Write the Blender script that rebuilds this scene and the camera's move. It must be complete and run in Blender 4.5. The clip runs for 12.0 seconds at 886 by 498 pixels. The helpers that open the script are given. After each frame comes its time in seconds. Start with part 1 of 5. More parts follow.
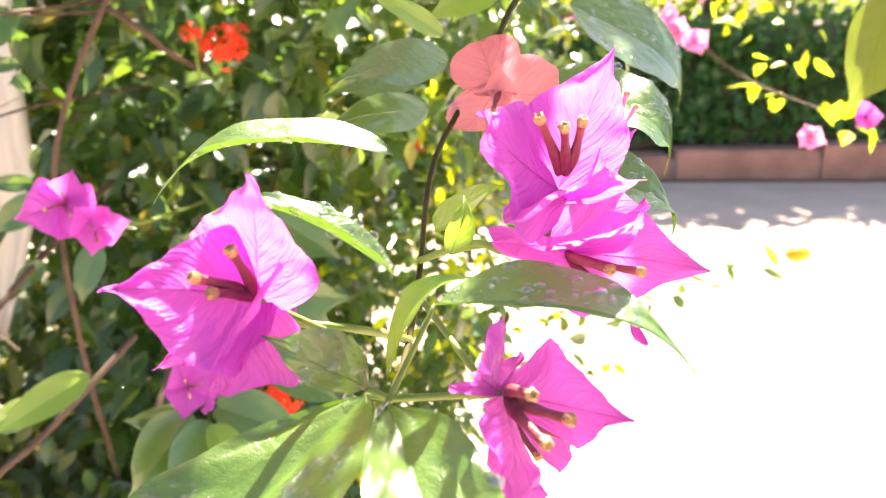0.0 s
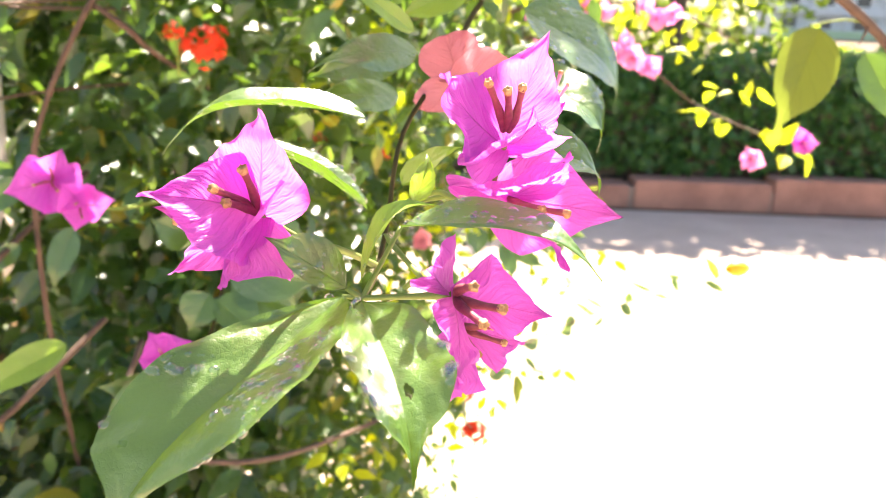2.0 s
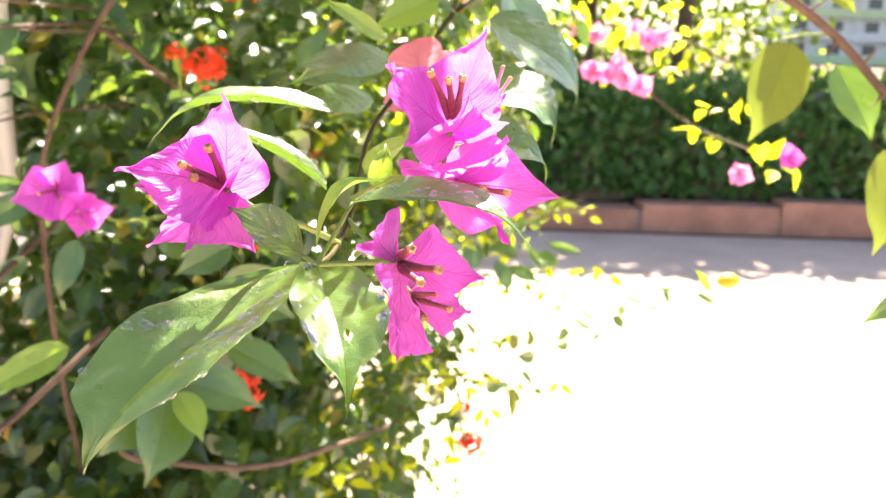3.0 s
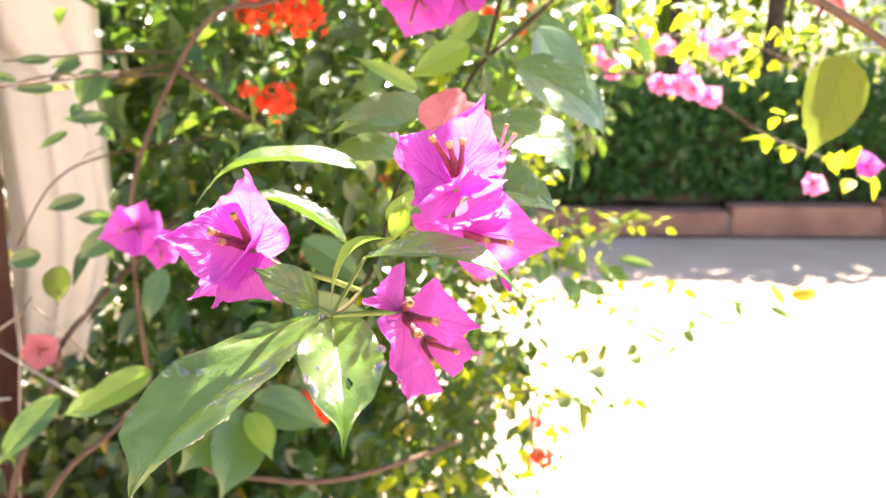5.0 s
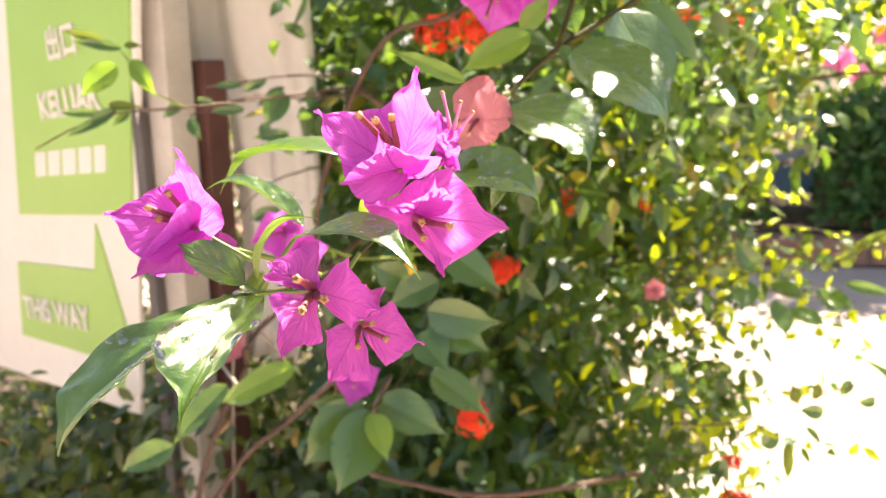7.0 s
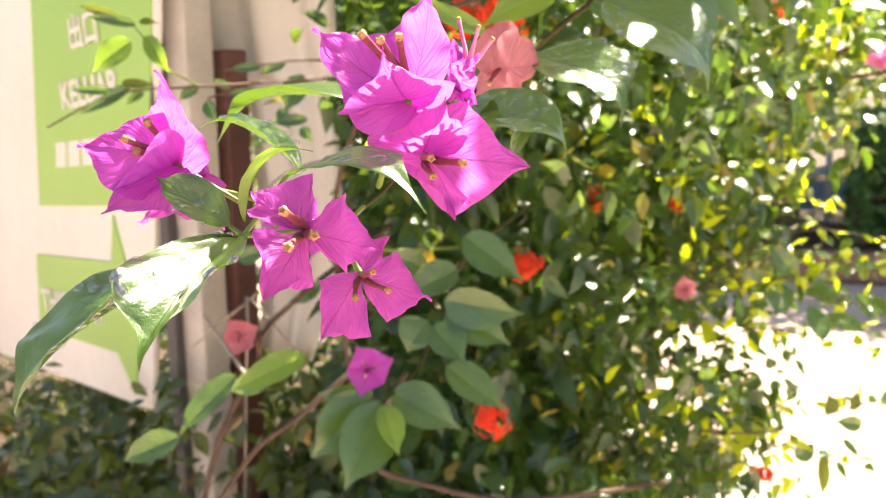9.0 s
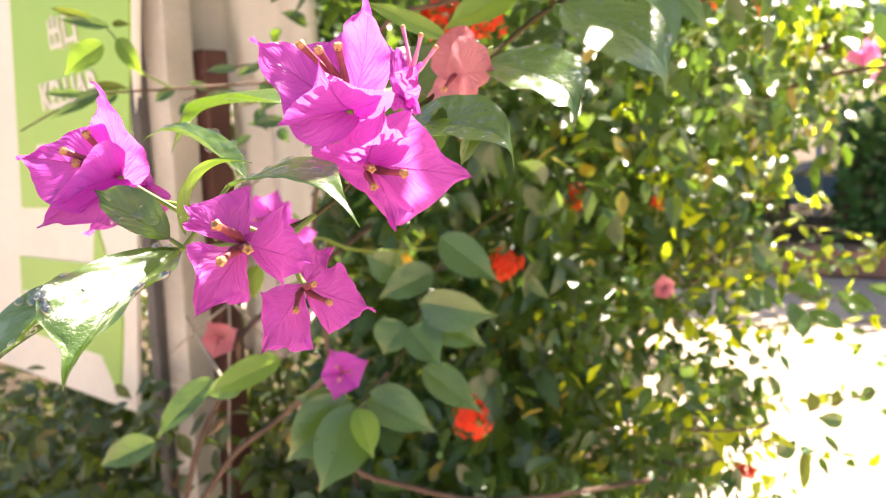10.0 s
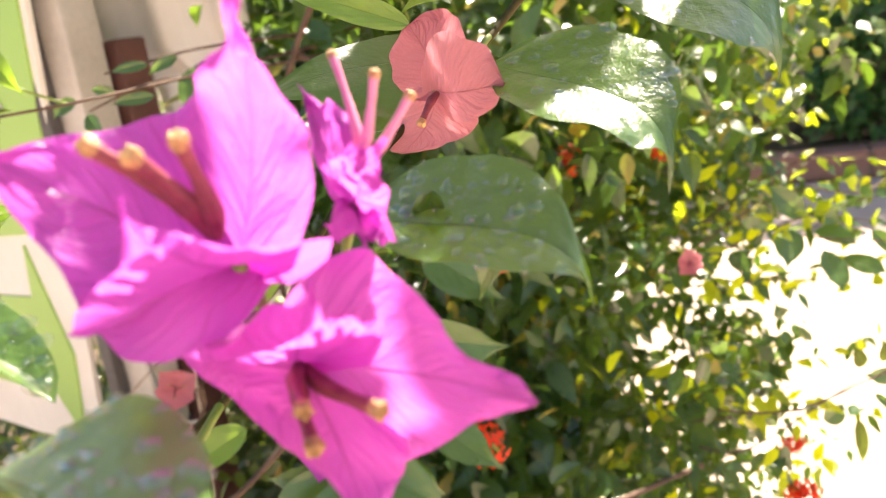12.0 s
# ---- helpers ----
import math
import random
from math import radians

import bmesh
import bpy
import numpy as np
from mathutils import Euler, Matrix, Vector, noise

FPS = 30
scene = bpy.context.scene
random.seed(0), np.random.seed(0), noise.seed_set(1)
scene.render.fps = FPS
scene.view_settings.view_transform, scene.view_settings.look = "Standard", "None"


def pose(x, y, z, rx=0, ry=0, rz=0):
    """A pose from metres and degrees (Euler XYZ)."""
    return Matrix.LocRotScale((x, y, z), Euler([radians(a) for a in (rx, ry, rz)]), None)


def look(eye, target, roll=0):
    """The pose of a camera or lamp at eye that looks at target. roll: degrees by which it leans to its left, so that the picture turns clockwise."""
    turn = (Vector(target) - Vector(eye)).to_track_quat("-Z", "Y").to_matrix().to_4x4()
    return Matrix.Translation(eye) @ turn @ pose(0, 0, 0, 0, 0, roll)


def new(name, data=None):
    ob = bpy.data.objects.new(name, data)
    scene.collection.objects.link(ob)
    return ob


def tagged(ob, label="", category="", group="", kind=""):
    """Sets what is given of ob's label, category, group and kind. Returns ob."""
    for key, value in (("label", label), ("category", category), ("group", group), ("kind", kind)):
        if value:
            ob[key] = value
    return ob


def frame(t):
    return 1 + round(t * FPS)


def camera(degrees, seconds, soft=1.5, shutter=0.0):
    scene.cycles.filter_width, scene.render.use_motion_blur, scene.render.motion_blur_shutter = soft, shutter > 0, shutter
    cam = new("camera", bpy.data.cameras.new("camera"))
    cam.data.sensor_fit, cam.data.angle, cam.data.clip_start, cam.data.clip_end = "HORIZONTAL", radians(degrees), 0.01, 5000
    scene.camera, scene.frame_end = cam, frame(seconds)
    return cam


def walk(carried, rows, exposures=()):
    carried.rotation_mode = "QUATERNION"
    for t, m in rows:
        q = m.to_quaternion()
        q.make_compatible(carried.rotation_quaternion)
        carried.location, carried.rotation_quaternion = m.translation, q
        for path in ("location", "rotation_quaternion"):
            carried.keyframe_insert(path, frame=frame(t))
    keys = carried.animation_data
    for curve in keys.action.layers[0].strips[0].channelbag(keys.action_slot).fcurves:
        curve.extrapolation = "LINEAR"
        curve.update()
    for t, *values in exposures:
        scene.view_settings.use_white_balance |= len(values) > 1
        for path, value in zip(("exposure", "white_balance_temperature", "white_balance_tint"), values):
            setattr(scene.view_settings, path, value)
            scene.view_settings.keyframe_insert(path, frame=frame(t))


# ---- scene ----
FOV = 58.0
cam = camera(FOV, 12.0, soft=1.0)
cam.data.dof.use_dof = True
cam.data.dof.focus_distance = 0.2
cam.data.dof.aperture_fstop = 22.0
PATH = [
    (0.0, pose(0.0003, -0.0000, 1.2009, 71.74, 0.08, -0.02)),
    (0.5, pose(0.0026, -0.0169, 1.1994, 72.57, 0.48, -0.19)),
    (1.0, pose(-0.0035, -0.0260, 1.1863, 73.42, -1.09, -0.53)),
    (1.5, pose(-0.0130, -0.0358, 1.1855, 73.69, -0.69, -2.07)),
    (2.0, pose(-0.0003, -0.0458, 1.1926, 73.42, -2.68, -2.09)),
    (2.5, pose(0.0174, -0.0597, 1.1816, 74.68, -2.56, -1.46)),
    (4.5, pose(0.0123, -0.0899, 1.2043, 75.80, -1.23, -2.06)),
    (5.0, pose(0.0419, -0.0894, 1.2035, 75.80, 0.55, 4.40)),
    (5.5, pose(0.0843, -0.0786, 1.1923, 76.73, 2.39, 10.03)),
    (6.0, pose(0.0892, -0.0720, 1.1947, 76.07, 2.02, 15.57)),
    (6.5, pose(0.1171, -0.0669, 1.1951, 76.94, 3.20, 20.42)),
    (7.0, pose(0.1394, -0.0547, 1.1832, 78.40, 3.60, 23.40)),
    (9.0, pose(0.1311, -0.0300, 1.1581, 79.39, 2.77, 25.35)),
    (9.5, pose(0.1389, -0.0255, 1.1600, 78.88, 3.30, 25.19)),
    (10.0, pose(0.1426, -0.0219, 1.1608, 79.12, 3.13, 24.81)),
    (10.5, pose(0.1227, -0.0036, 1.1691, 78.61, 3.70, 24.20)),
    (11.0, pose(0.1088, 0.0246, 1.1731, 78.02, 4.98, 23.71)),
    (11.5, pose(0.0999, 0.0596, 1.1726, 76.47, 6.79, 23.06)),
    (12.0, pose(0.0876, 0.0925, 1.1810, 74.81, 9.86, 21.43)),
]
EXPOSURES = [(0.0, 2.92, 7200, 14), (2.5, 2.9, 7200, 14), (5.0, 2.97, 7200, 14), (6.0, 2.97, 7200, 14), (6.6, 2.48, 7300, 14), (8.8, 2.43, 7300, 14), (12.0, 2.43, 7300, 14)]
walk(cam, PATH, EXPOSURES)

# ---- world, sun ----
SUN_AZ, SUN_EL = radians(10), radians(53)
world = bpy.data.worlds.new("sky")
scene.world = world
world.use_nodes = True
wn = world.node_tree.nodes
sky = wn.new("ShaderNodeTexSky")
sky.sky_type, sky.sun_disc = "NISHITA", False
sky.sun_elevation, sky.sun_rotation = SUN_EL, SUN_AZ
wn["Background"].inputs["Strength"].default_value = 0.055
world.node_tree.links.new(sky.outputs[0], wn["Background"].inputs["Color"])
sun = new("sun", bpy.data.lights.new("sun", "SUN"))
sun.data.energy, sun.data.angle, sun.data.color = 5.0, radians(0.55), (1.0, 0.95, 0.86)
sun_to = Vector((math.sin(SUN_AZ) * math.cos(SUN_EL), math.cos(SUN_AZ) * math.cos(SUN_EL), math.sin(SUN_EL)))
sun.matrix_world = look(sun_to * 20, (0, 0, 0))


# ---- materials ----
class Nodes:
    """A small builder for node materials."""

    def __init__(self, name):
        self.mat = bpy.data.materials.new(name)
        self.mat.use_nodes = True
        self.tree = self.mat.node_tree
        self.tree.nodes.clear()
        self.out = self.add("OutputMaterial")

    def add(self, kind, **inputs):
        node = self.tree.nodes.new("ShaderNode" + kind)
        for key, value in inputs.items():
            self.put(node, key.replace("_", " "), value)
        return node

    def put(self, node, key, value):
        socket = node.inputs[int(key[1:])] if key[0] == "i" and key[1:].isdigit() else node.inputs[key]
        if isinstance(value, bpy.types.NodeSocket):
            self.tree.links.new(value, socket)
        else:
            socket.default_value = value

    def math(self, op, a, b=0.0, c=0.0):
        n = self.add("Math", i0=a, i1=b, i2=c)
        n.operation = op
        return n.outputs[0]

    def ramp(self, fac, *stops):
        n = self.add("ValToRGB", Fac=fac)
        el = n.color_ramp.elements
        while len(el) < len(stops):
            el.new(0.5)
        for e, (pos, col) in zip(el, stops):
            e.position, e.color = pos, (*col, 1)
        return n.outputs[0]

    def mix(self, fac, a, b, blend="MIX"):
        n = self.add("Mix")
        n.data_type, n.blend_type = "RGBA", blend
        self.put(n, "i0", fac)
        self.put(n, "i6", a)
        self.put(n, "i7", b)
        return n.outputs[2]

    def noise(self, scale, detail=3.0, coord=None, rough=0.5):
        n = self.add("TexNoise", Scale=scale, Detail=detail, Roughness=rough)
        if coord is not None:
            self.put(n, "Vector", coord)
        return n.outputs[0]

    def bump(self, height, strength, distance):
        return self.add("Bump", Height=height, Strength=strength, Distance=distance).outputs[0]


def rgba(c):
    return (*c, 1.0)


def foliage(name, dark, light, through_col, gloss=0.35, spec=0.5, island=True, veins=0.6, back=0.45, bumpy=0.4, wet=0.0, old=None, ribs=8.0, vein_col=None, side_veins=0.6, crinkle=0.0, pucker=0.15, grain=0.0):
    """A leaf or bract: glossy skin, light passing through, veins laid out along the blade."""
    n = Nodes(name)
    uv = n.add("UVMap").outputs[0]
    sep = n.add("SeparateXYZ", Vector=uv)
    u, v = sep.outputs[0], sep.outputs[1]
    au = n.math("ABSOLUTE", n.math("SUBTRACT", u, 0.5))
    geo = n.add("NewGeometry")
    rnd = geo.outputs["Random Per Island"] if island else n.add("ObjectInfo").outputs["Random"]
    pos = n.add("TexCoord").outputs["Object"]
    wob = n.math("MULTIPLY", n.math("SUBTRACT", n.noise(60.0, 2.0, pos), 0.5), 0.17)
    side = n.math("FRACT", n.math("MULTIPLY", n.math("ADD", wob, n.math("SUBTRACT", v, n.math("MULTIPLY", au, 0.75))), ribs))
    sidev = n.math("SUBTRACT", 1.0, n.math("SMOOTH_MIN", n.math("MULTIPLY", n.math("ABSOLUTE", n.math("SUBTRACT", side, 0.5)), 13.0), 1.0, 0.1))
    midv = n.math("SUBTRACT", 1.0, n.math("MINIMUM", n.math("MULTIPLY", au, n.math("ADD", 20.0 if vein_col else 30.0, n.math("MULTIPLY", v, 26.0))), 1.0))
    fine = n.add("TexVoronoi", Scale=900.0, Vector=pos)
    fine.feature = "DISTANCE_TO_EDGE"
    net = n.math("SUBTRACT", 1.0, n.math("MINIMUM", n.math("MULTIPLY", fine.outputs["Distance"], 9.0), 1.0))
    vein = n.math("MAXIMUM", midv, n.math("MULTIPLY", sidev, side_veins))
    blotch = n.noise(90.0, 4.0, pos)
    tone = n.math("ADD", n.math("MULTIPLY", rnd, 0.75), n.math("MULTIPLY", n.math("SUBTRACT", blotch, 0.3), 0.6))
    base = n.mix(tone, rgba(dark), rgba(light))
    if old:
        base = n.mix(n.math("GREATER_THAN", rnd, 0.94), base, rgba(old))
    tint = n.mix(n.math("MULTIPLY", vein, veins), base, rgba(vein_col or [min(1.0, c * 1.6 + 0.02) for c in light]))
    tint = n.mix(n.math("MULTIPLY", net, 0.12), tint, rgba(dark))
    puff = n.math("SMOOTH_MIN", n.math("MULTIPLY", n.math("ABSOLUTE", n.math("SUBTRACT", side, 0.5)), 2.6), 1.0, 0.3)
    height = n.math("ADD", n.math("SUBTRACT", n.math("MULTIPLY", puff, pucker), n.math("MULTIPLY", midv, 0.4)), n.math("ADD", n.math("MULTIPLY", net, -0.03), n.math("MULTIPLY", blotch, 0.6)))
    if grain:
        height = n.math("ADD", height, n.math("MULTIPLY", n.noise(260.0, 3.0, pos), grain))
    if crinkle:
        fold = n.add("CombineXYZ", X=n.math("MULTIPLY", u, 5.0), Y=n.math("MULTIPLY", n.math("SUBTRACT", v, n.math("MULTIPLY", au, 0.8)), 20.0), Z=n.math("MULTIPLY", rnd, 30.0))
        height = n.math("ADD", height, n.math("MULTIPLY", n.noise(1.0, 3.0, fold.outputs[0], 0.55), crinkle))
    nrm = n.bump(height, bumpy, 0.0012)
    rough = n.math("ADD", gloss, n.math("MULTIPLY", n.math("SUBTRACT", blotch, 0.5), 0.25))
    skin = n.add("BsdfPrincipled", Base_Color=tint, Roughness=rough, Normal=nrm, Coat_Weight=wet, Coat_Roughness=0.24)
    n.put(skin, "Coat Normal", nrm)
    n.put(skin, "Specular IOR Level", spec)
    glow = n.add("BsdfTranslucent", Color=n.mix(n.math("MULTIPLY", vein, 0.5), n.mix(n.math("MULTIPLY", tone, 0.5), rgba(through_col), base), rgba(dark)), Normal=nrm)
    both = n.add("MixShader", i0=back, i1=skin.outputs[0], i2=glow.outputs[0])
    n.put(n.out, "Surface", both.outputs[0])
    return n.mat


def plain(name, a, b, scale=20.0, rough=0.7, bump=0.2, dist=0.002, metal=0.0, spec=0.4, detail=5.0):
    """An opaque surface with grain at two scales."""
    n = Nodes(name)
    pos = n.add("TexCoord").outputs["Object"]
    big = n.noise(scale, detail, pos)
    small = n.noise(scale * 11, 4.0, pos)
    mixv = n.math("ADD", n.math("MULTIPLY", big, 0.7), n.math("MULTIPLY", small, 0.3))
    col = n.ramp(mixv, (0.3, a), (0.7, b))
    nrm = n.bump(mixv, bump, dist)
    p = n.add("BsdfPrincipled", Base_Color=col, Roughness=n.math("ADD", rough - 0.1, n.math("MULTIPLY", small, 0.2)), Metallic=metal, Normal=nrm)
    n.put(p, "Specular IOR Level", spec)
    n.put(n.out, "Surface", p.outputs[0])
    return n.mat


M_BRACT = foliage("magenta_bract", (0.45, 0.032, 0.41), (0.63, 0.09, 0.59), (0.93, 0.22, 0.80), gloss=0.42, spec=0.4, island=False, veins=0.85, back=0.48, bumpy=0.9, crinkle=1.1, ribs=8.0, vein_col=(0.30, 0.012, 0.14), side_veins=0.42)
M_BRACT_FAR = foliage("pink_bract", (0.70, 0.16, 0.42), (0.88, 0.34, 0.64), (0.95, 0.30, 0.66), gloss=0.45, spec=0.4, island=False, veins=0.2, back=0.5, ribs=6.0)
M_SALMON = foliage("salmon_bract", (0.46, 0.11, 0.15), (0.62, 0.24, 0.28), (0.78, 0.30, 0.33), gloss=0.5, spec=0.4, island=False, veins=0.45, back=0.34, bumpy=0.8, crinkle=1.2, ribs=6.0, vein_col=(0.40, 0.09, 0.10), side_veins=0.3)
M_LEAF = foliage("branch_leaf", (0.032, 0.080, 0.014), (0.078, 0.155, 0.024), (0.24, 0.44, 0.02), gloss=0.32, spec=0.6, island=False, veins=0.34, side_veins=0.22, back=0.20, bumpy=0.7, wet=0.9, pucker=0.08, ribs=6.0, grain=0.5)
M_LEAF_YOUNG = foliage("young_leaf", (0.09, 0.2, 0.03), (0.17, 0.3, 0.05), (0.4, 0.6, 0.03), gloss=0.36, spec=0.5, island=False, veins=0.25, back=0.42, bumpy=0.6, wet=0.6, pucker=0.06, side_veins=0.25, grain=0.45)
M_LEAF_YELLOW = foliage("yellow_green_leaf", (0.11, 0.145, 0.02), (0.18, 0.215, 0.03), (0.22, 0.29, 0.03), gloss=0.45, spec=0.4, island=False, veins=0.6, back=0.36, bumpy=0.5, vein_col=(0.10, 0.14, 0.02), ribs=5.0)
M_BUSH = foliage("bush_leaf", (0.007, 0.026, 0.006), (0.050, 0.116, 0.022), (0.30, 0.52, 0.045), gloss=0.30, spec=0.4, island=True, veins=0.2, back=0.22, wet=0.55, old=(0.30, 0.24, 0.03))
M_LOW = foliage("low_shrub_leaf", (0.022, 0.046, 0.012), (0.070, 0.100, 0.026), (0.34, 0.44, 0.03), gloss=0.4, spec=0.4, island=True, veins=0.1, back=0.24, wet=0.3, old=(0.24, 0.12, 0.05))
M_BUSH_SOLO = foliage("bush_leaf_near", (0.012, 0.045, 0.012), (0.045, 0.11, 0.025), (0.34, 0.52, 0.03), gloss=0.26, spec=0.6, island=False, veins=0.2, back=0.30, wet=1.0)
M_HEDGE = foliage("hedge_leaf", (0.03, 0.095, 0.03), (0.075, 0.18, 0.05), (0.2, 0.38, 0.05), gloss=0.4, spec=0.45, island=True, veins=0.0, back=0.32)
M_TREE = foliage("tree_leaf", (0.03, 0.075, 0.015), (0.08, 0.15, 0.03), (0.34, 0.46, 0.04), gloss=0.35, spec=0.5, island=True, veins=0.0, back=0.48)
M_IXORA = foliage("orange_petal", (0.66, 0.035, 0.015), (0.84, 0.10, 0.03), (0.92, 0.10, 0.03), gloss=0.5, spec=0.3, island=True, veins=0.0, back=0.45)
M_FLORET = plain("floret_skin", (0.17, 0.026, 0.045), (0.32, 0.080, 0.085), scale=500, rough=0.5, bump=0.3, dist=0.0004)
M_FLORET_PINK = plain("floret_pink", (0.62, 0.16, 0.3), (0.75, 0.3, 0.42), scale=300, rough=0.5, bump=0.3, dist=0.0004)
M_CREAM = plain("floret_cream", (0.30, 0.12, 0.045), (0.62, 0.37, 0.16), scale=900, rough=0.6, bump=0.5, dist=0.0004)
M_STEM = plain("green_stem", (0.12, 0.19, 0.03), (0.22, 0.28, 0.06), scale=120, rough=0.5, bump=0.3, dist=0.0006)
M_TWIG = plain("brown_twig", (0.055, 0.032, 0.022), (0.14, 0.085, 0.055), scale=70, rough=0.8, bump=0.5, dist=0.002)
M_TWIG_GREEN = plain("woody_green_stem", (0.035, 0.034, 0.010), (0.085, 0.065, 0.022), scale=60, spec=0.15, rough=0.8, bump=0.5, dist=0.001)
M_YELLOW = plain("yellow_bud", (0.62, 0.32, 0.01), (0.8, 0.5, 0.03), scale=60, rough=0.5, bump=0.2, dist=0.001)
# paler lime copy of the bush leaf: sunlight put into the colour
M_LIME_LIT_LEAF = foliage("lime_lit_leaf", (0.14, 0.24, 0.02), (0.28, 0.38, 0.03), (0.72, 0.84, 0.02), gloss=0.4, spec=0.4, island=True, veins=0.2, back=0.65)
M_BARK = plain("bark", (0.06, 0.045, 0.03), (0.16, 0.12, 0.08), scale=14, rough=0.9, bump=0.8, dist=0.02)
M_ROAD = plain("pale_road", (0.45, 0.335, 0.27), (0.60, 0.46, 0.375), scale=3.0, rough=0.9, bump=0.35, dist=0.004)
M_SOIL = plain("soil", (0.05, 0.035, 0.022), (0.12, 0.08, 0.05), scale=9, rough=0.95, bump=0.8, dist=0.02)
M_BRICK = plain("kerb_brick", (0.27, 0.13, 0.095), (0.50, 0.25, 0.18), scale=6, rough=0.85, bump=0.4, dist=0.004)
M_MORTAR = plain("mortar", (0.24, 0.17, 0.14), (0.34, 0.25, 0.2), scale=20, rough=0.95, bump=0.5, dist=0.003)
M_WHITE = plain("white_sheet", (0.68, 0.63, 0.55), (0.80, 0.75, 0.67), scale=4, rough=0.65, bump=0.1, dist=0.003)
M_GREEN = plain("sign_green", (0.27, 0.47, 0.09), (0.33, 0.53, 0.12), scale=5, rough=0.5, bump=0.05, dist=0.001)
M_POST = plain("weathered_post", (0.42, 0.38, 0.32), (0.62, 0.57, 0.5), scale=12, rough=0.75, bump=0.3, dist=0.002)
M_DRY = plain("dry_stick", (0.24, 0.19, 0.14), (0.42, 0.35, 0.28), scale=40, rough=0.85, bump=0.4, dist=0.001)
M_RUST = plain("brown_post", (0.07, 0.03, 0.025), (0.15, 0.06, 0.045), scale=15, rough=0.7, bump=0.3, dist=0.002)
M_DARK = plain("dark_rubber", (0.05, 0.045, 0.045), (0.12, 0.11, 0.105), scale=15, rough=0.6, bump=0.2, dist=0.001)
M_CONCRETE = plain("painted_concrete", (0.6, 0.62, 0.62), (0.72, 0.74, 0.74), scale=1.2, rough=0.8, bump=0.1, dist=0.01)
M_LIME = plain("lime_panel", (0.45, 0.58, 0.34), (0.55, 0.66, 0.42), scale=1.2, rough=0.8, bump=0.1, dist=0.01)
M_BLUE = plain("blue_panel", (0.25, 0.42, 0.58), (0.35, 0.52, 0.66), scale=1.2, rough=0.7, bump=0.1, dist=0.01)
M_PANE = plain("window_pane", (0.03, 0.04, 0.05), (0.07, 0.08, 0.09), scale=1.0, rough=0.2, bump=0.0, spec=0.6)


def water():
    n = Nodes("water_drop")
    clear = n.add("BsdfTransparent", Color=(0.96, 0.98, 0.96, 1))
    shine = n.add("BsdfGlossy", Roughness=0.045)
    rim = n.math("POWER", n.add("LayerWeight", Blend=0.5).outputs["Facing"], 2.5)
    skin = n.add("MixShader", i0=n.math("ADD", 0.09, n.math("MULTIPLY", rim, 0.85)), i1=clear.outputs[0], i2=shine.outputs[0])
    n.put(n.out, "Surface", skin.outputs[0])
    return n.mat


M_WATER = water()

# ---- building helpers ----
rng = random.Random(7)


def V(*a):
    return Vector(a)


def thing(name, at, label, category, group="", kind=""):
    ob = new(name)
    ob.location = at
    ob.empty_display_size = 0.02
    return tagged(ob, label, category, group, kind)


def world_at(ob):
    """The pose of an object in the world, through its parents."""
    m = ob.matrix_basis.copy()
    return world_at(ob.parent) @ ob.matrix_parent_inverse @ m if ob.parent else m


def link_mesh(name, mesh, material, parent=None, label="", smooth=True):
    if material is not None and not mesh.materials:
        for m in material if isinstance(material, (list, tuple)) else (material,):
            mesh.materials.append(m)
    if smooth:
        mesh.polygons.foreach_set("use_smooth", [True] * len(mesh.polygons))
    ob = new(name, mesh)
    if parent is not None:
        ob.parent = parent
        ob.matrix_parent_inverse = world_at(parent).inverted()
    if label:
        ob["label"] = label
    return ob


def part(name, bm, material, parent=None, label="", smooth=True):
    mesh = bpy.data.meshes.new(name)
    bm.to_mesh(mesh)
    bm.free()
    return link_mesh(name, mesh, material, parent, label, smooth)


def raw(name, verts, faces, uvs=None):
    """A mesh from computed arrays; uvs go vertex by vertex."""
    mesh = bpy.data.meshes.new(name)
    mesh.from_pydata([tuple(v) for v in verts], [], faces)
    if uvs is not None:
        lay = mesh.uv_layers.new(name="UVMap")
        idx = np.zeros(len(mesh.loops), dtype=np.int32)
        mesh.loops.foreach_get("vertex_index", idx)
        lay.data.foreach_set("uv", np.asarray(uvs, dtype=np.float32)[idx].ravel())
    return mesh


def outline_bract(v):
    """A heart-shaped bract, broad near its foot, that ends in a drawn-out point."""
    if v < 0.32:
        return math.sin(math.pi / 2 * v / 0.32) ** 0.6
    s = (v - 0.32) / 0.68
    return (1 - s) ** 1.3 * (1 + 0.12 * math.sin(math.pi * s))


def outline_fan(v):
    """A bract that widens to two corners and runs in to its tip with hollow sides."""
    if v < 0.42:
        return 0.06 + 0.94 * (v / 0.42) ** 0.8
    return (1 - (v - 0.42) / 0.58) ** 1.35


def outline_round(v):
    return math.sin(math.pi * v ** 0.85) ** 0.55


def outline_leaf(v):
    """An ovate blade that ends in a drawn-out drip tip."""
    k = min(1.0, max(0.0, (v - 0.68) / 0.24))
    return 2.95 * v ** 0.6 * (1 - v) ** 1.05 * (1 - 0.5 * k * k * (3 - 2 * k))


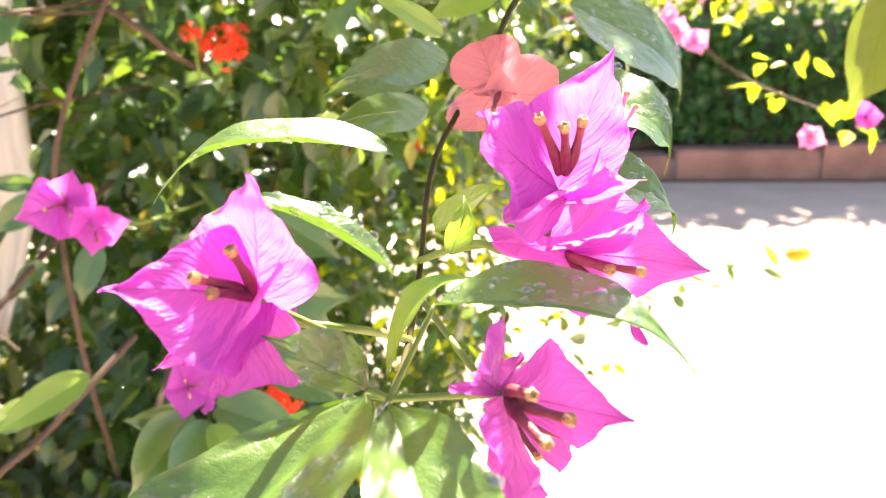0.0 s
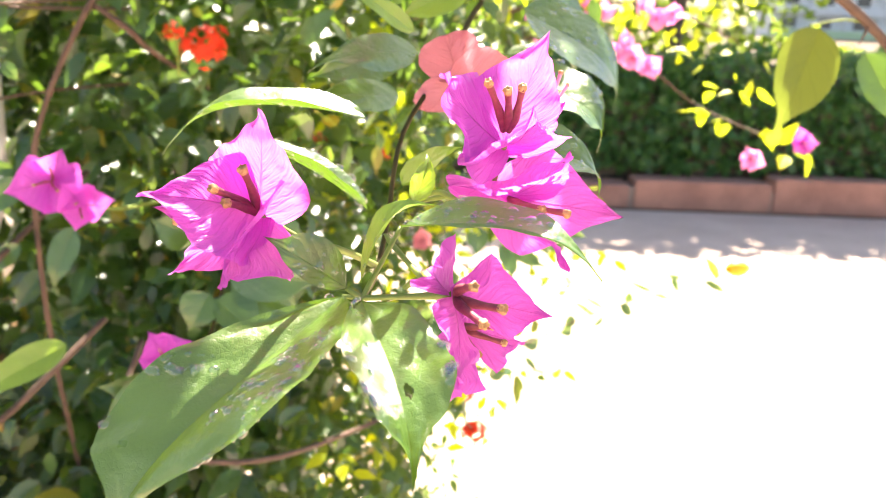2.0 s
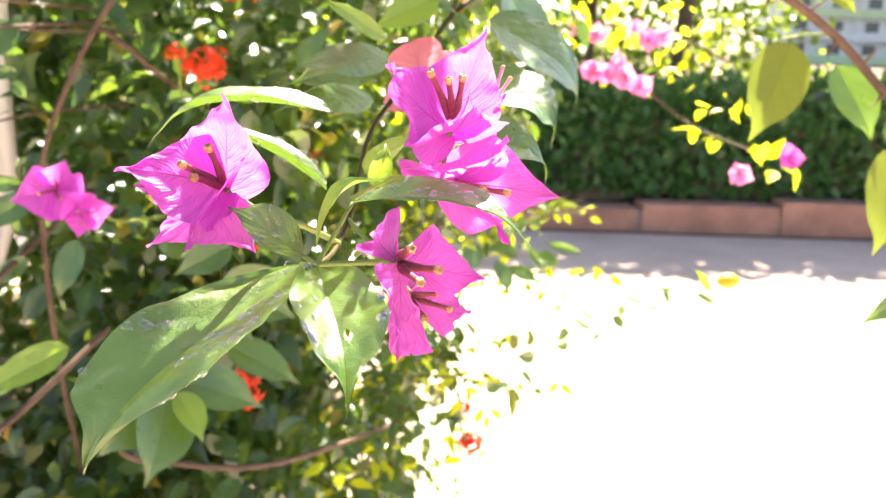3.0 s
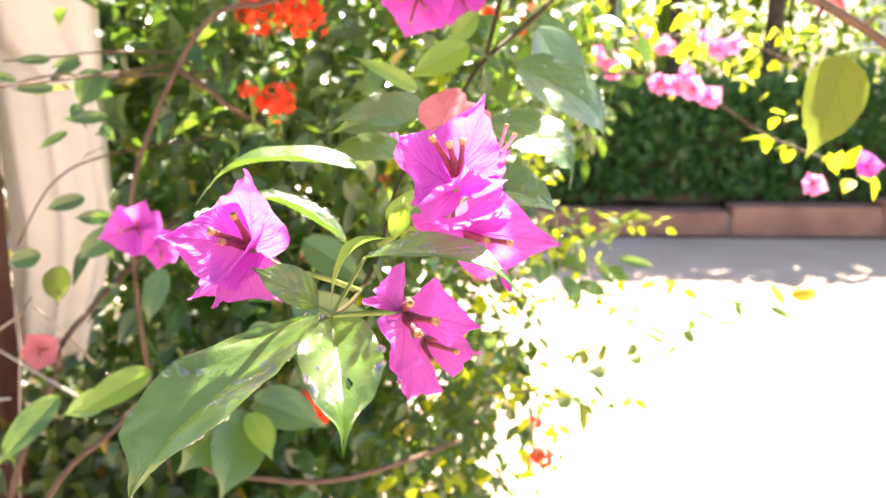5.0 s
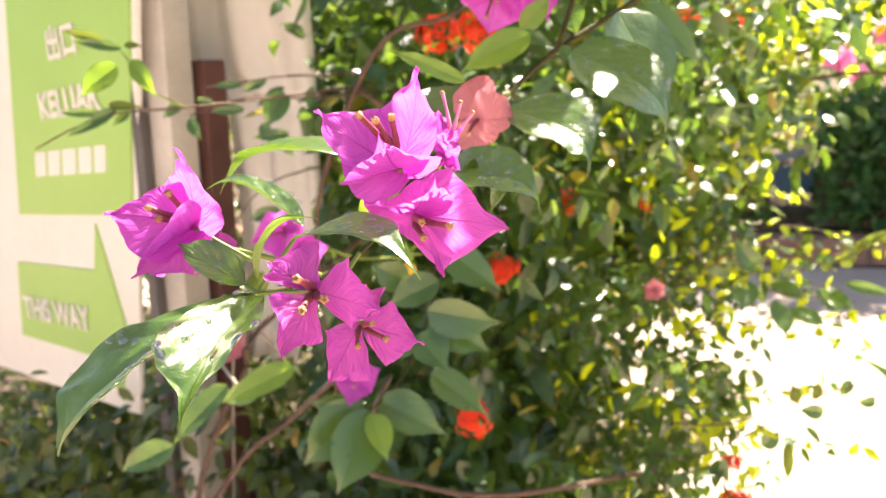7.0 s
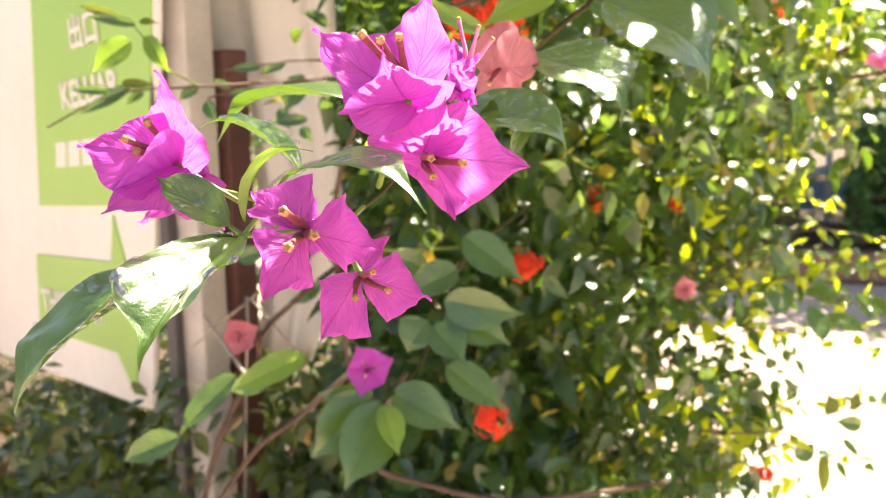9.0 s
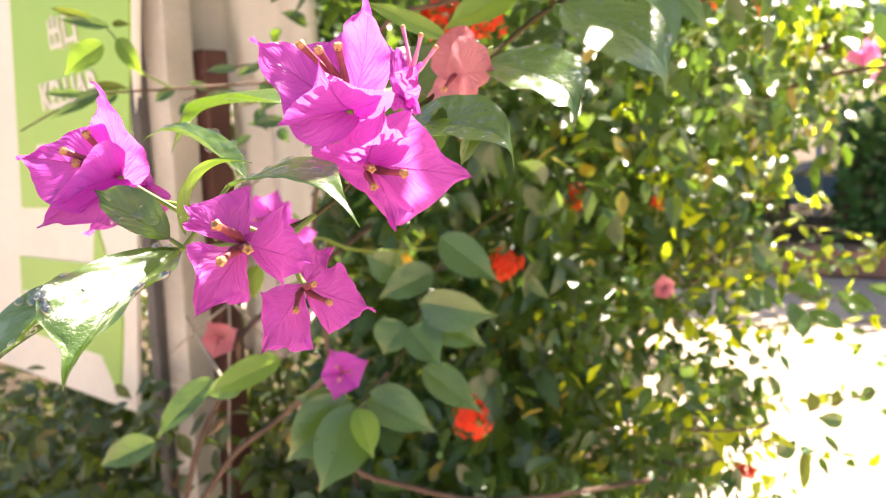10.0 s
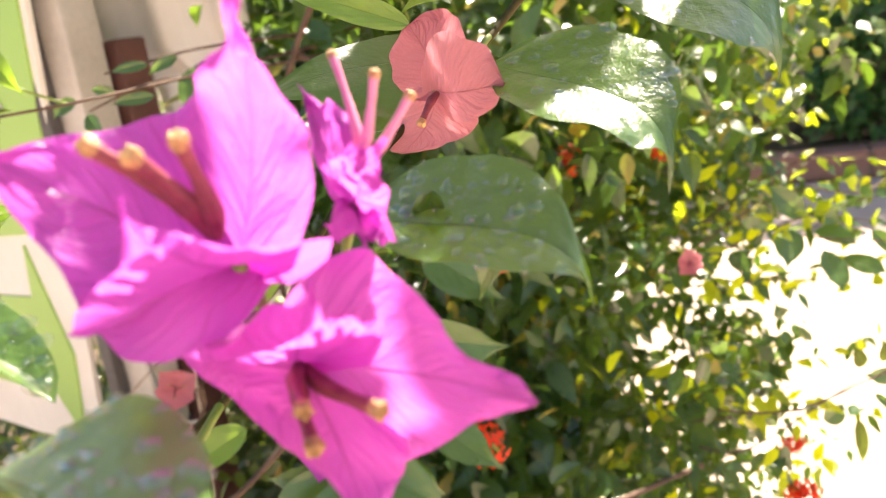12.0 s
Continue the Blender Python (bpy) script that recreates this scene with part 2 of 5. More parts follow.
def blade_mesh(name, base, tip, left, right, shape=outline_bract, bow=0.0, ruffle=0.0, nu=10, nv=20, seed=0, at=0.42, curl=0.0, notch=None, cordate=0.0, hook=0.0, arch=(0, 0, 0)):
    """A leaf or bract blade from its base, tip and its two widest points, each half leaning its own way.
    bow: how far the midrib arches out of the chord; ruffle: waviness of the rim; curl: how far the rim rolls back."""
    base, tip, left, right = (np.array(p, float) for p in (base, tip, left, right))
    chord = tip - base
    length = np.linalg.norm(chord)
    mid = base + chord * at
    sides = {-1: left - mid, 1: right - mid}
    nrm = np.cross(right - left, chord)
    nrm = nrm / max(1e-9, np.linalg.norm(nrm))
    verts, uvs, faces = [], [], []
    for j in range(nv + 1):
        v = j / nv
        w = shape(min(max(v, 1e-5), 1 - 1e-5))
        centre = base + chord * v + nrm * (bow * 4 * v * (1 - v) + hook * length * 9.5 * v ** 3 * (1 - v)) + np.array(arch) * (5.65 * v ** 1.6 * (1 - v))
        for i in range(-nu, nu + 1):
            u = i / nu
            s = sides[1 if u >= 0 else -1]
            k = (math.sqrt(u * u + 0.012) - 0.1095) / (math.sqrt(1.012) - 0.1095)
            p = centre + s * (k * w)
            wave = noise.noise(Vector((v * 5.0 + seed * 3.7, u * 1.7 + seed, seed * 1.3)))
            fine = noise.noise(Vector((v * 13.0 + seed, u * 3.0, seed * 2.1)))
            p = p + nrm * (ruffle * (wave * abs(u) ** 1.5 * 1.6 + fine * 0.28 * abs(u)) - curl * abs(u) ** 3 * w)
            p = p - chord * (cordate * abs(u) ** 1.3 * (1 - v) ** 2.5)
            p = p + chord / length * (ruffle * 0.5 * noise.noise(Vector((v * 9.0, u * 5.0, seed + 9.0))) * abs(u))
            verts.append(p)
            uvs.append((0.5 + u * 0.5, v))
    row = 2 * nu + 1
    for j in range(nv):
        for i in range(2 * nu):
            a = j * row + i
            faces.append((a, a + 1, a + 1 + row, a + row))
    if notch is not None:
        nu0, nv0, nr = notch
        faces = [f for f in faces if ((uvs[f[0]][0] - nu0) * 2) ** 2 + ((uvs[f[0]][1] - nv0) * 2.2) ** 2 > nr * nr]
    return raw(name, verts, faces, uvs)


def tube_mesh(name, points, radii, sides=8, cap=True):
    """A tapered round tube along a smooth line through the points."""
    pts = [Vector(p) for p in points]
    line, rad = [], []
    for k in range(len(pts) - 1):
        p0, p1, p2, p3 = pts[max(k - 1, 0)], pts[k], pts[k + 1], pts[min(k + 2, len(pts) - 1)]
        steps = 5 if len(pts) > 2 else 3
        for s in range(steps):
            t = s / steps
            line.append(0.5 * (2 * p1 + (p2 - p0) * t + (2 * p0 - 5 * p1 + 4 * p2 - p3) * t * t + (3 * p1 - p0 - 3 * p2 + p3) * t ** 3))
            rad.append(radii[k] * (1 - t) + radii[k + 1] * t)
    line.append(pts[-1])
    rad.append(radii[-1])
    verts, faces = [], []
    up = Vector((0.3, 0.2, 0.93)).normalized()
    for k, p in enumerate(line):
        d = (line[min(k + 1, len(line) - 1)] - line[max(k - 1, 0)]).normalized()
        x = d.cross(up)
        x = x.normalized() if x.length > 1e-4 else Vector((1, 0, 0))
        y = d.cross(x)
        for i in range(sides):
            a = 2 * math.pi * i / sides
            verts.append(p + (x * math.cos(a) + y * math.sin(a)) * rad[k])
    for k in range(len(line) - 1):
        for i in range(sides):
            a, b = k * sides + i, k * sides + (i + 1) % sides
            faces.append((a, b, b + sides, a + sides))
    if cap:
        faces.append(tuple(range(sides - 1, -1, -1)))
        faces.append(tuple(range(len(verts) - sides, len(verts))))
    return raw(name, verts, faces, [(0.2, 0.5)] * len(verts))


def tube(name, points, radii, material, parent=None, label="", sides=8):
    return link_mesh(name, tube_mesh(name, points, radii, sides), material, parent, label)


def box_bm(bm, lo, hi, bevel=0.0):
    got = bmesh.ops.create_cube(bm, size=1.0)
    lo, hi = Vector(lo), Vector(hi)
    for v in got["verts"]:
        v.co = Vector([lo[k] + (v.co[k] + 0.5) * (hi[k] - lo[k]) for k in range(3)])
    if bevel:
        edges = list({e for v in got["verts"] for e in v.link_edges})
        bmesh.ops.bevel(bm, geom=edges, offset=bevel, segments=2, affect="EDGES", profile=0.6)
    return bm


def box(name, lo, hi, material, parent=None, label="", bevel=0.0):
    return part(name, box_bm(bmesh.new(), lo, hi, bevel), material, parent, label, smooth=False)


def lathe(name, profile, material, parent, axis_from, axis_to, sides=10, label=""):
    """A turned shape: profile of (distance along, radius) from one point towards another."""
    a, b = Vector(axis_from), Vector(axis_to)
    d = (b - a).normalized()
    x = d.orthogonal().normalized()
    y = d.cross(x)
    verts, faces = [], []
    for along, r in profile:
        for i in range(sides):
            t = 2 * math.pi * i / sides
            verts.append(a + d * along + (x * math.cos(t) + y * math.sin(t)) * r)
    for k in range(len(profile) - 1):
        for i in range(sides):
            p, q = k * sides + i, k * sides + (i + 1) % sides
            faces.append((p, q, q + sides, p + sides))
    faces.append(tuple(range(sides - 1, -1, -1)))
    faces.append(tuple(range(len(verts) - sides, len(verts))))
    return link_mesh(name, raw(name, verts, faces), material, parent, label)


def leaf_cloud(name, places, material, parent=None, label="", cols=2):
    """Many small folded leaves in one mesh: places hold (base, along, normal, length, width)."""
    prof = [(0.0, 0.0), (0.18, 0.72), (0.42, 1.0), (0.72, 0.58), (1.0, 0.0)]
    verts, faces, uvs = [], [], []
    for base, along, nrm, length, width in places:
        along = along.normalized()
        side = along.cross(nrm)
        side = side.normalized() if side.length > 1e-5 else along.orthogonal().normalized()
        nrm = side.cross(along)
        o = len(verts)
        bend = 0.14 * length
        for v, w in prof:
            c = base + along * (v * length) - nrm * (bend * v * v)
            lift = nrm * (0.18 * w * width * 0.5)
            if w == 0.0:
                verts.append(c)
                uvs.append((0.5, v))
            else:
                verts += [c - side * (w * width * 0.5) + lift, c, c + side * (w * width * 0.5) + lift]
                uvs += [(0.5 - 0.5 * w, v), (0.5, v), (0.5 + 0.5 * w, v)]
        faces += [(o, o + 2, o + 1), (o, o + 3, o + 2)]
        for r in (1, 4):
            faces += [(o + r, o + r + 1, o + r + 4, o + r + 3), (o + r + 1, o + r + 2, o + r + 5, o + r + 4)]
        faces += [(o + 7, o + 8, o + 10), (o + 8, o + 9, o + 10)]
    ob = link_mesh(name, raw(name, verts, faces, uvs), material, parent, label)
    return ob


def rand_dir():
    while True:
        p = Vector((rng.uniform(-1, 1), rng.uniform(-1, 1), rng.uniform(-1, 1)))
        if 0.05 < p.length < 1:
            return p.normalized()

# ---- ground, road, kerb ----
def ground_sheet():
    bm = bmesh.new()
    xs = [-200, -60, -12, -5, -2.6, -1.3, -0.4, 0.3, 1, 2, 4, 8, 20, 60, 200]
    ys = [-200, -40, -8, -3, -1, 0, 0.6, 1.2, 2, 3, 4.6, 7, 12, 30, 120, 400]
    grid = [[bm.verts.new((x, y, 0.0)) for x in xs] for y in ys]
    for j in range(len(ys) - 1):
        for i in range(len(xs) - 1):
            bm.faces.new((grid[j][i], grid[j][i + 1], grid[j + 1][i + 1], grid[j + 1][i]))
    return tagged(part("ground", bm, M_SOIL), "dark soil ground with leaf litter", "ground", kind="structure")


ground_sheet()
road = part("road", box_bm(bmesh.new(), (-12, -6, 0.004), (14, 4.92, 0.02)), M_ROAD, smooth=False)
tagged(road, "pale sunlit concrete road in front of the planter", "road", kind="structure")
bed = part("planting_bed", box_bm(bmesh.new(), (-3.5, 0.5, 0.024), (-0.45, 3.2, 0.09), 0.02), M_SOIL, smooth=False)
tagged(bed, "dark earth planting bed under the flowering bush", "planting bed", kind="structure")

KERB_Y = 4.95
kerb = part("kerb", box_bm(bmesh.new(), (-8, KERB_Y + 0.014, 0.02), (9, KERB_Y + 0.2, 0.16)), M_MORTAR, smooth=False)
tagged(kerb, "low terracotta red kerb with pale joints in front of the hedge", "kerb", kind="structure")
for k in range(-7, 9):
    x = k * 0.92 + 0.55
    part("kerb_block", box_bm(bmesh.new(), (x, KERB_Y + rng.uniform(-0.004, 0.004), 0.022), (x + rng.uniform(0.88, 0.905), KERB_Y + 0.205, 0.17 + max(0.0, 0.04 * (x - 0.4))), 0.012), M_BRICK, kerb, smooth=False)
planter_soil = part("planter_soil", box_bm(bmesh.new(), (-8, KERB_Y + 0.2, 0.02), (9, KERB_Y + 3.0, 0.18)), M_SOIL, smooth=False)
tagged(planter_soil, "dark soil filling the raised planter", "planter soil", kind="structure")


# ---- hedge and trees across the road ----
def scatter_box(count, lo, hi, length, width, up=0.6, front=None):
    out = []
    for _ in range(count):
        p = V(*(rng.uniform(a, b) for a, b in zip(lo, hi)))
        if front is not None and rng.random() < 0.6:
            p.y = lo[1] + abs(rng.gauss(0, 0.09))
        d = rand_dir()
        n = (rand_dir() + V(0, -0.3, up)).normalized()
        s = rng.uniform(0.7, 1.3)
        out.append((p, d, n, length * s, width * s))
    return out


def hedge(x0, x1, height):
    th = thing("hedge", ((x0 + x1) / 2, KERB_Y + 0.6, 0.21), "dense dark green clipped hedge in the brick planter", "hedge", "hedge sections")
    core = bmesh.new()
    bmesh.ops.create_grid(core, x_segments=24, y_segments=10, size=1.0)
    for v in core.verts:
        a, b = v.co.x, v.co.y
        x = x0 + (a + 1) / 2 * (x1 - x0)
        ang = (b + 1) / 2 * math.pi
        y = KERB_Y + 0.62 - math.cos(ang) * 0.36
        z = 0.2 + (height - 0.3) * math.sin(ang) ** 0.35
        v.co = V(x, y + 0.05 * noise.noise(V(x * 3, b * 3, 1)), z + 0.06 * noise.noise(V(x * 2, b * 3, 7)))
    part("branch_mass", core, M_BARK, th, "dark twiggy inside")
    leaves = scatter_box(5200, (x0, KERB_Y + 0.16, 0.24), (x1, KERB_Y + 1.05, height), 0.075, 0.042, front=True)
    tagged(leaf_cloud("leaf_mass", leaves, M_HEDGE, th), kind="stuff")
    return th


hedge(-3.2, -0.02, 1.0)
hedge(0.27, 2.0, 0.98)
hedge(2.0, 4.2, 1.04)


def tree(at, height, spread, crown_z, count, label, leaf=0.13, lean=(0, 0), seed=3, over=0):
    r = random.Random(seed)
    th = thing("tree", at, label, "tree", "trees behind the hedge")
    a = Vector(at)
    top = a + V(lean[0], lean[1], height)
    tube("trunk", [a, a.lerp(top, 0.35) + V(0.06, 0, 0), a.lerp(top, 0.7) - V(0.05, 0, 0), top], [0.085, 0.075, 0.06, 0.03], M_BARK, th, "rough dark bark", 10)
    tips = []
    for k in range(9):
        s = a.lerp(top, 0.4 + 0.06 * k)
        ang = k * 2.4 + seed
        e = s + V(math.cos(ang) * spread * r.uniform(0.6, 1), math.sin(ang) * spread * r.uniform(0.6, 1), r.uniform(0.3, 1.1))
        e.y = max(e.y, 4.3 + 0.75 * e.z)
        tube("limb", [s, s.lerp(e, 0.5) + V(0, 0, 0.15), e], [0.045, 0.03, 0.012], M_BARK, th)
        tips += [s.lerp(e, f) for f in (0.45, 0.7, 0.9, 1.0)]
    places = []
    for _ in range(count):
        c = r.choice(tips)
        d = rand_dir()
        p = c + d * (abs(r.gauss(0, 0.42)))
        if p.z < crown_z:
            p.z = crown_z + r.random() * 0.5
        if p.y < 3.9 + 0.75 * p.z:
            continue
        s = r.uniform(0.7, 1.3)
        places.append((p, (rand_dir() + V(0, 0, -0.4)).normalized(), (rand_dir() + V(0, 0, 0.8)).normalized(), leaf * s, leaf * 0.5 * s))
    # unseen overhanging limbs, added to cast dappled shade on the road by the kerb
    for k in range(over):
        s = a.lerp(top, 0.62 + 0.05 * (k % 3))
        e = V(a.x + r.uniform(-1.3, 1.3), r.uniform(6.3, 7.0), r.uniform(2.8, 3.4))
        tube("limb", [s, s.lerp(e, 0.5) + V(0, 0, 0.3), e], [0.04, 0.025, 0.01], M_BARK, th)
        for _ in range(190):
            p = s.lerp(e, r.uniform(0.55, 1.1)) + V(r.gauss(0, 0.42), r.gauss(0, 0.26), r.gauss(0, 0.2))
            f = r.uniform(0.7, 1.3)
            if p.z > 2.35 and p.y > 3.85 + 0.75 * p.z:
                places.append((p, (rand_dir() + V(0, 0, -0.4)).normalized(), (rand_dir() + V(0, 0, 0.8)).normalized(), leaf * f, leaf * 0.5 * f))
    tagged(leaf_cloud("crown", places, M_TREE, th), kind="stuff")
    return th


tree((0.9, 7.4, 0.18), 4.3, 2.3, 2.4, 4200, "slim tree with bright sunlit leaves behind the hedge", seed=3, over=8)
tree((2.35, 7.45, 0.18), 4.3, 2.3, 2.4, 4200, "spreading tree with a dark trunk behind the hedge", seed=5, over=9)
tree((-1.4, 7.8, 0.18), 4.8, 2.2, 1.9, 6500, "leafy tree standing behind the flowering bush", seed=8, over=5)
tree((1.9, 9.5, 0.0), 4.5, 2.4, 0.9, 6000, "tall leafy tree further back", seed=11)
tree((-0.4, 10.5, 0.0), 5.5, 2.6, 0.7, 6000, "broad leafy tree in the distance", seed=14)


far_wood = thing("far_trees", (1.5, 12.0, 0.0), "bright mixed foliage of trees in the distance", "trees", kind="stuff")
far_leaves = []
for _ in range(21000):
    x = rng.uniform(-6, 9)
    y = 11.5 + rng.gauss(0, 0.7)
    z = 0.5 + 3.6 * rng.random()
    if noise.noise(V(x * 0.9, z * 1.3, 2.0)) > 0.42 or (x > 5.2 and z > 1.0):
        continue
    far_leaves.append((V(x, y, z), (rand_dir() + V(0, 0, -0.4)).normalized(), (rand_dir() + V(0, 0, 0.8)).normalized(), rng.uniform(0.12, 0.22), rng.uniform(0.06, 0.11)))
tagged(leaf_cloud("leaf_mass", far_leaves, M_TREE, far_wood), kind="stuff")
for k in range(4):
    x = -5 + k * 2.4 + rng.uniform(-0.6, 0.6)
    tube("trunk", [(x, 11.8, 0), (x + 0.1, 11.8, 1.5), (x, 11.9, 3.6)], [0.12, 0.1, 0.06], M_BARK, far_wood)


# ---- unidentified white and blue structure in the gap of the hedge, built as a low rail ----
def rail_fence(x0, x1, y):
    th = thing("railing", ((x0 + x1) / 2, y, 0.18), "unidentified white and pale blue structure between hedges, built as a low railing", "railing")
    for x in (x0, (x0 + x1) / 2, x1):
        box("post", (x - 0.022, y - 0.022, 0.17), (x + 0.022, y + 0.022, 0.80), M_CONCRETE, th)
    for z in (0.56, 0.78):
        bm = box_bm(bmesh.new(), (x0, y - 0.055, z - 0.03), (x1, y - 0.026, z + 0.03), 0.006)
        for v in bm.verts:
            v.co.z += 0.30 * (v.co.x - (x0 + x1) / 2)
        part("rail", bm, M_CONCRETE, th, smooth=False)
    for a, b in ((x0, (x0 + x1) / 2), ((x0 + x1) / 2, x1)):
        box("panel", (a + 0.026, y - 0.01, 0.26), (b - 0.026, y + 0.004, 0.46), M_BLUE, th, "pale blue panel")
    return th


rail_fence(-0.16, 0.46, 6.15)


# ---- apartment block far off ----
def apartment(at, w, floors):
    x, y = at
    th = thing("apartment_building", (x, y, 0), "white apartment block with lime green and blue balcony panels", "building")
    box("wall", (x - w / 2, y, 0.0), (x + w / 2, y + 8, floors * 2.9), M_CONCRETE, th)
    box("roof", (x - w / 2 - 0.3, y - 0.3, floors * 2.9), (x + w / 2 + 0.3, y + 8.3, floors * 2.9 + 0.35), M_CONCRETE, th)
    for f in range(floors):
        z = f * 2.9
        box("balcony", (x - w / 2, y - 0.9, z + 0.1), (x + w / 2, y - 0.003, z + 1.1), (M_LIME, M_CONCRETE, M_LIME)[f % 3], th)
        for k in range(6):
            xk = x - w / 2 + (k + 0.5) * w / 6
            win = box("window", (xk - 0.95, y - 0.06, z + 1.2), (xk + 0.95, y - 0.003, z + 2.6), M_CONCRETE, th)
            box("pane", (xk - 0.88, y - 0.075, z + 1.27), (xk + 0.88, y - 0.063, z + 2.53), M_PANE, win)
        for k in range(7):
            xk = x - w / 2 + k * w / 6
            box("pillar", (xk - 0.15, y - 0.95, z + 1.1), (xk + 0.15, y - 0.65, z + 2.9), M_CONCRETE, th)
    return th


apartment((60, 105), 28, 6)


# ---- sign, posts and sheet ----
SIGN_O = V(-0.692, 0.709, 0.0)
SIGN_E = V(0.116, -0.068, 1.194)
SIGN_D = V(-0.951, 0.309, 0.0)
SIGN_N = V(-0.309, -0.951, 0.0)


def sign_at(a, z, out=0.0):
    """A place on the sign: a metres from its edge by the post, at height z; out: how far it stands proud."""
    s = -0.103 - 0.26 * (z - 1.05) + a
    p = SIGN_O + SIGN_D * s + V(0, 0, z - 0.055 * a)
    return SIGN_E + (p - SIGN_E) * 1.073 + SIGN_N * out


def sign_poly(name, pts, out, thick, material, parent, label=""):
    bm = bmesh.new()
    f = [bm.verts.new(sign_at(a, z, out)) for a, z in pts]
    b = [bm.verts.new(sign_at(a, z, out - thick)) for a, z in pts]
    bm.faces.new(f)
    bm.faces.new(b[::-1])
    for i in range(len(pts)):
        j = (i + 1) % len(pts)
        bm.faces.new((f[j], f[i], b[i], b[j]))
    bmesh.ops.recalc_face_normals(bm, faces=bm.faces)
    return part(name, bm, material, parent, label, smooth=False)


sign = thing("direction_sign", sign_at(0.2, 0.77), "white and green exit sign with arrow beside a post", "sign")
sign_poly("panel", [(0, 0.775), (0.62, 0.775), (0.62, 1.75), (0, 1.75)], 0.0, 0.006, M_WHITE, sign, "white plastic board")
sign_poly("green_field", [(0.012, 1.052), (0.365, 1.052), (0.365, 1.74), (0.012, 1.74)], 0.003, 0.003, M_GREEN, sign, "lime green printed field")
sign_poly("arrow", [(0.035, 0.905), (0.113, 1.04), (0.118, 0.975), (0.385, 0.975), (0.385, 0.85), (0.1, 0.845), (0.045, 0.79)], 0.003, 0.003, M_GREEN, sign, "lime green arrow")


def sign_text(body, a, z, size):
    cu = bpy.data.curves.new("lettering", "FONT")
    cu.body, cu.size, cu.extrude, cu.align_x = body, size, 0.0006, "RIGHT"
    cu.offset = size * 0.025
    ob = new("lettering", cu)
    cu.materials.append(M_WHITE)
    x = -SIGN_D
    x = (x + V(0, 0, 0.055)).normalized()
    up = (V(0, 0, 1) + SIGN_D * -0.26).normalized()
    nrm = x.cross(up).normalized()
    up = nrm.cross(x)
    m = Matrix((x, up, nrm)).transposed().to_4x4()
    m.translation = sign_at(a, z, 0.0048)
    ob.parent = sign
    ob.matrix_basis = Matrix.Translation(-sign.location) @ m
    return ob


sign_text("KELUAR", 0.085, 1.187, 0.052)
sign_text("THIS WAY", 0.13, 0.885, 0.053)
sign_text("\u51fa\u53e3", 0.14, 1.262, 0.048)

for a0, a1 in ((0.075, 0.105), (0.115, 0.15), (0.16, 0.2), (0.21, 0.245), (0.255, 0.29)):
    sign_poly("text_bar", [(a0, 1.108), (a1, 1.108), (a1, 1.142), (a0, 1.142)], 0.0045, 0.002, M_WHITE, sign)

def lean(ob):
    """Lean an upright a few degrees, as the old posts do."""
    for v in ob.data.vertices:
        v.co.x += 0.055 * (v.co.z - 1.25)
    return ob


post = thing("sign_post", (-0.545, 0.73, 0.05), "weathered pale square post with a dark rubber edge strip", "post")
lean(part("post_body", box_bm(bmesh.new(), (-0.612, 0.74, 0.03), (-0.575, 0.79, 2.3), 0.004), M_POST, post, smooth=False))
lean(part("edge_strip", box_bm(bmesh.new(), (-0.622, 0.722, 0.55), (-0.606, 0.738, 2.3), 0.003), M_DARK, post, "dark strip", smooth=False))
post2 = thing("brown_post", (-0.5, 0.75, 0.05), "dark reddish brown painted post behind the sheet", "post")
lean(part("post_body", box_bm(bmesh.new(), (-0.618, 0.80, 0.03), (-0.566, 0.845, 1.235), 0.004), M_RUST, post2, smooth=False))


def sheet():
    th = thing("white_sheet", (-0.5, 0.885, 0.9), "cream white plastic sheet hanging beside the posts", "sheet")
    bm = bmesh.new()
    rows, cols = 30, 16
    g = []
    for j in range(rows + 1):
        z = 0.80 + 1.4 * j / rows
        lo = (-0.605 if z < 1.2 else -0.69) + 0.012 * math.sin(j * 0.4)
        hi = -0.447 - 0.05 * (1 - min(1, j / 4)) + 0.006 * math.sin(j * 0.5)
        row = []
        for i in range(cols + 1):
            x = lo + (hi - lo) * i / cols
            row.append(bm.verts.new((x, 0.885 + 0.012 * math.sin(i * 1.1 + j * 0.15) + 0.02 * noise.noise(V(x * 9, z * 4, 2)), z)))
        g.append(row)
    for j in range(rows):
        for i in range(cols):
            bm.faces.new((g[j][i], g[j][i + 1], g[j + 1][i + 1], g[j + 1][i]))
    ob = lean(part("cloth", bm, M_WHITE, th))
    m = ob.modifiers.new("thickness", "SOLIDIFY")
    m.thickness = 0.002
    return th


sheet()


# ---- the flowering bush ----
# sun patches on near flowers and leaves, through gaps kept in unseen added leaves
GAPS = [((0.034, 0.166, 1.180), 0.0075), ((0.030, 0.152, 1.166), 0.0045), ((-0.004, 0.112, 1.118), 0.0055), ((0.007, 0.124, 1.137), 0.005), ((0.042, 0.162, 1.157), 0.004),
        ((-0.035, 0.139, 1.158), 0.004), ((-0.030, 0.171, 1.151), 0.010), ((-0.050, 0.208, 1.150), 0.010), ((0.060, 0.243, 1.156), -0.003), ((0.066, 0.304, 1.182), -0.005),
        ((0.084, 0.303, 1.166), -0.006), ((-0.058, 0.132, 1.148), 0.004), ((0.066, 0.349, 1.190), -0.005)]


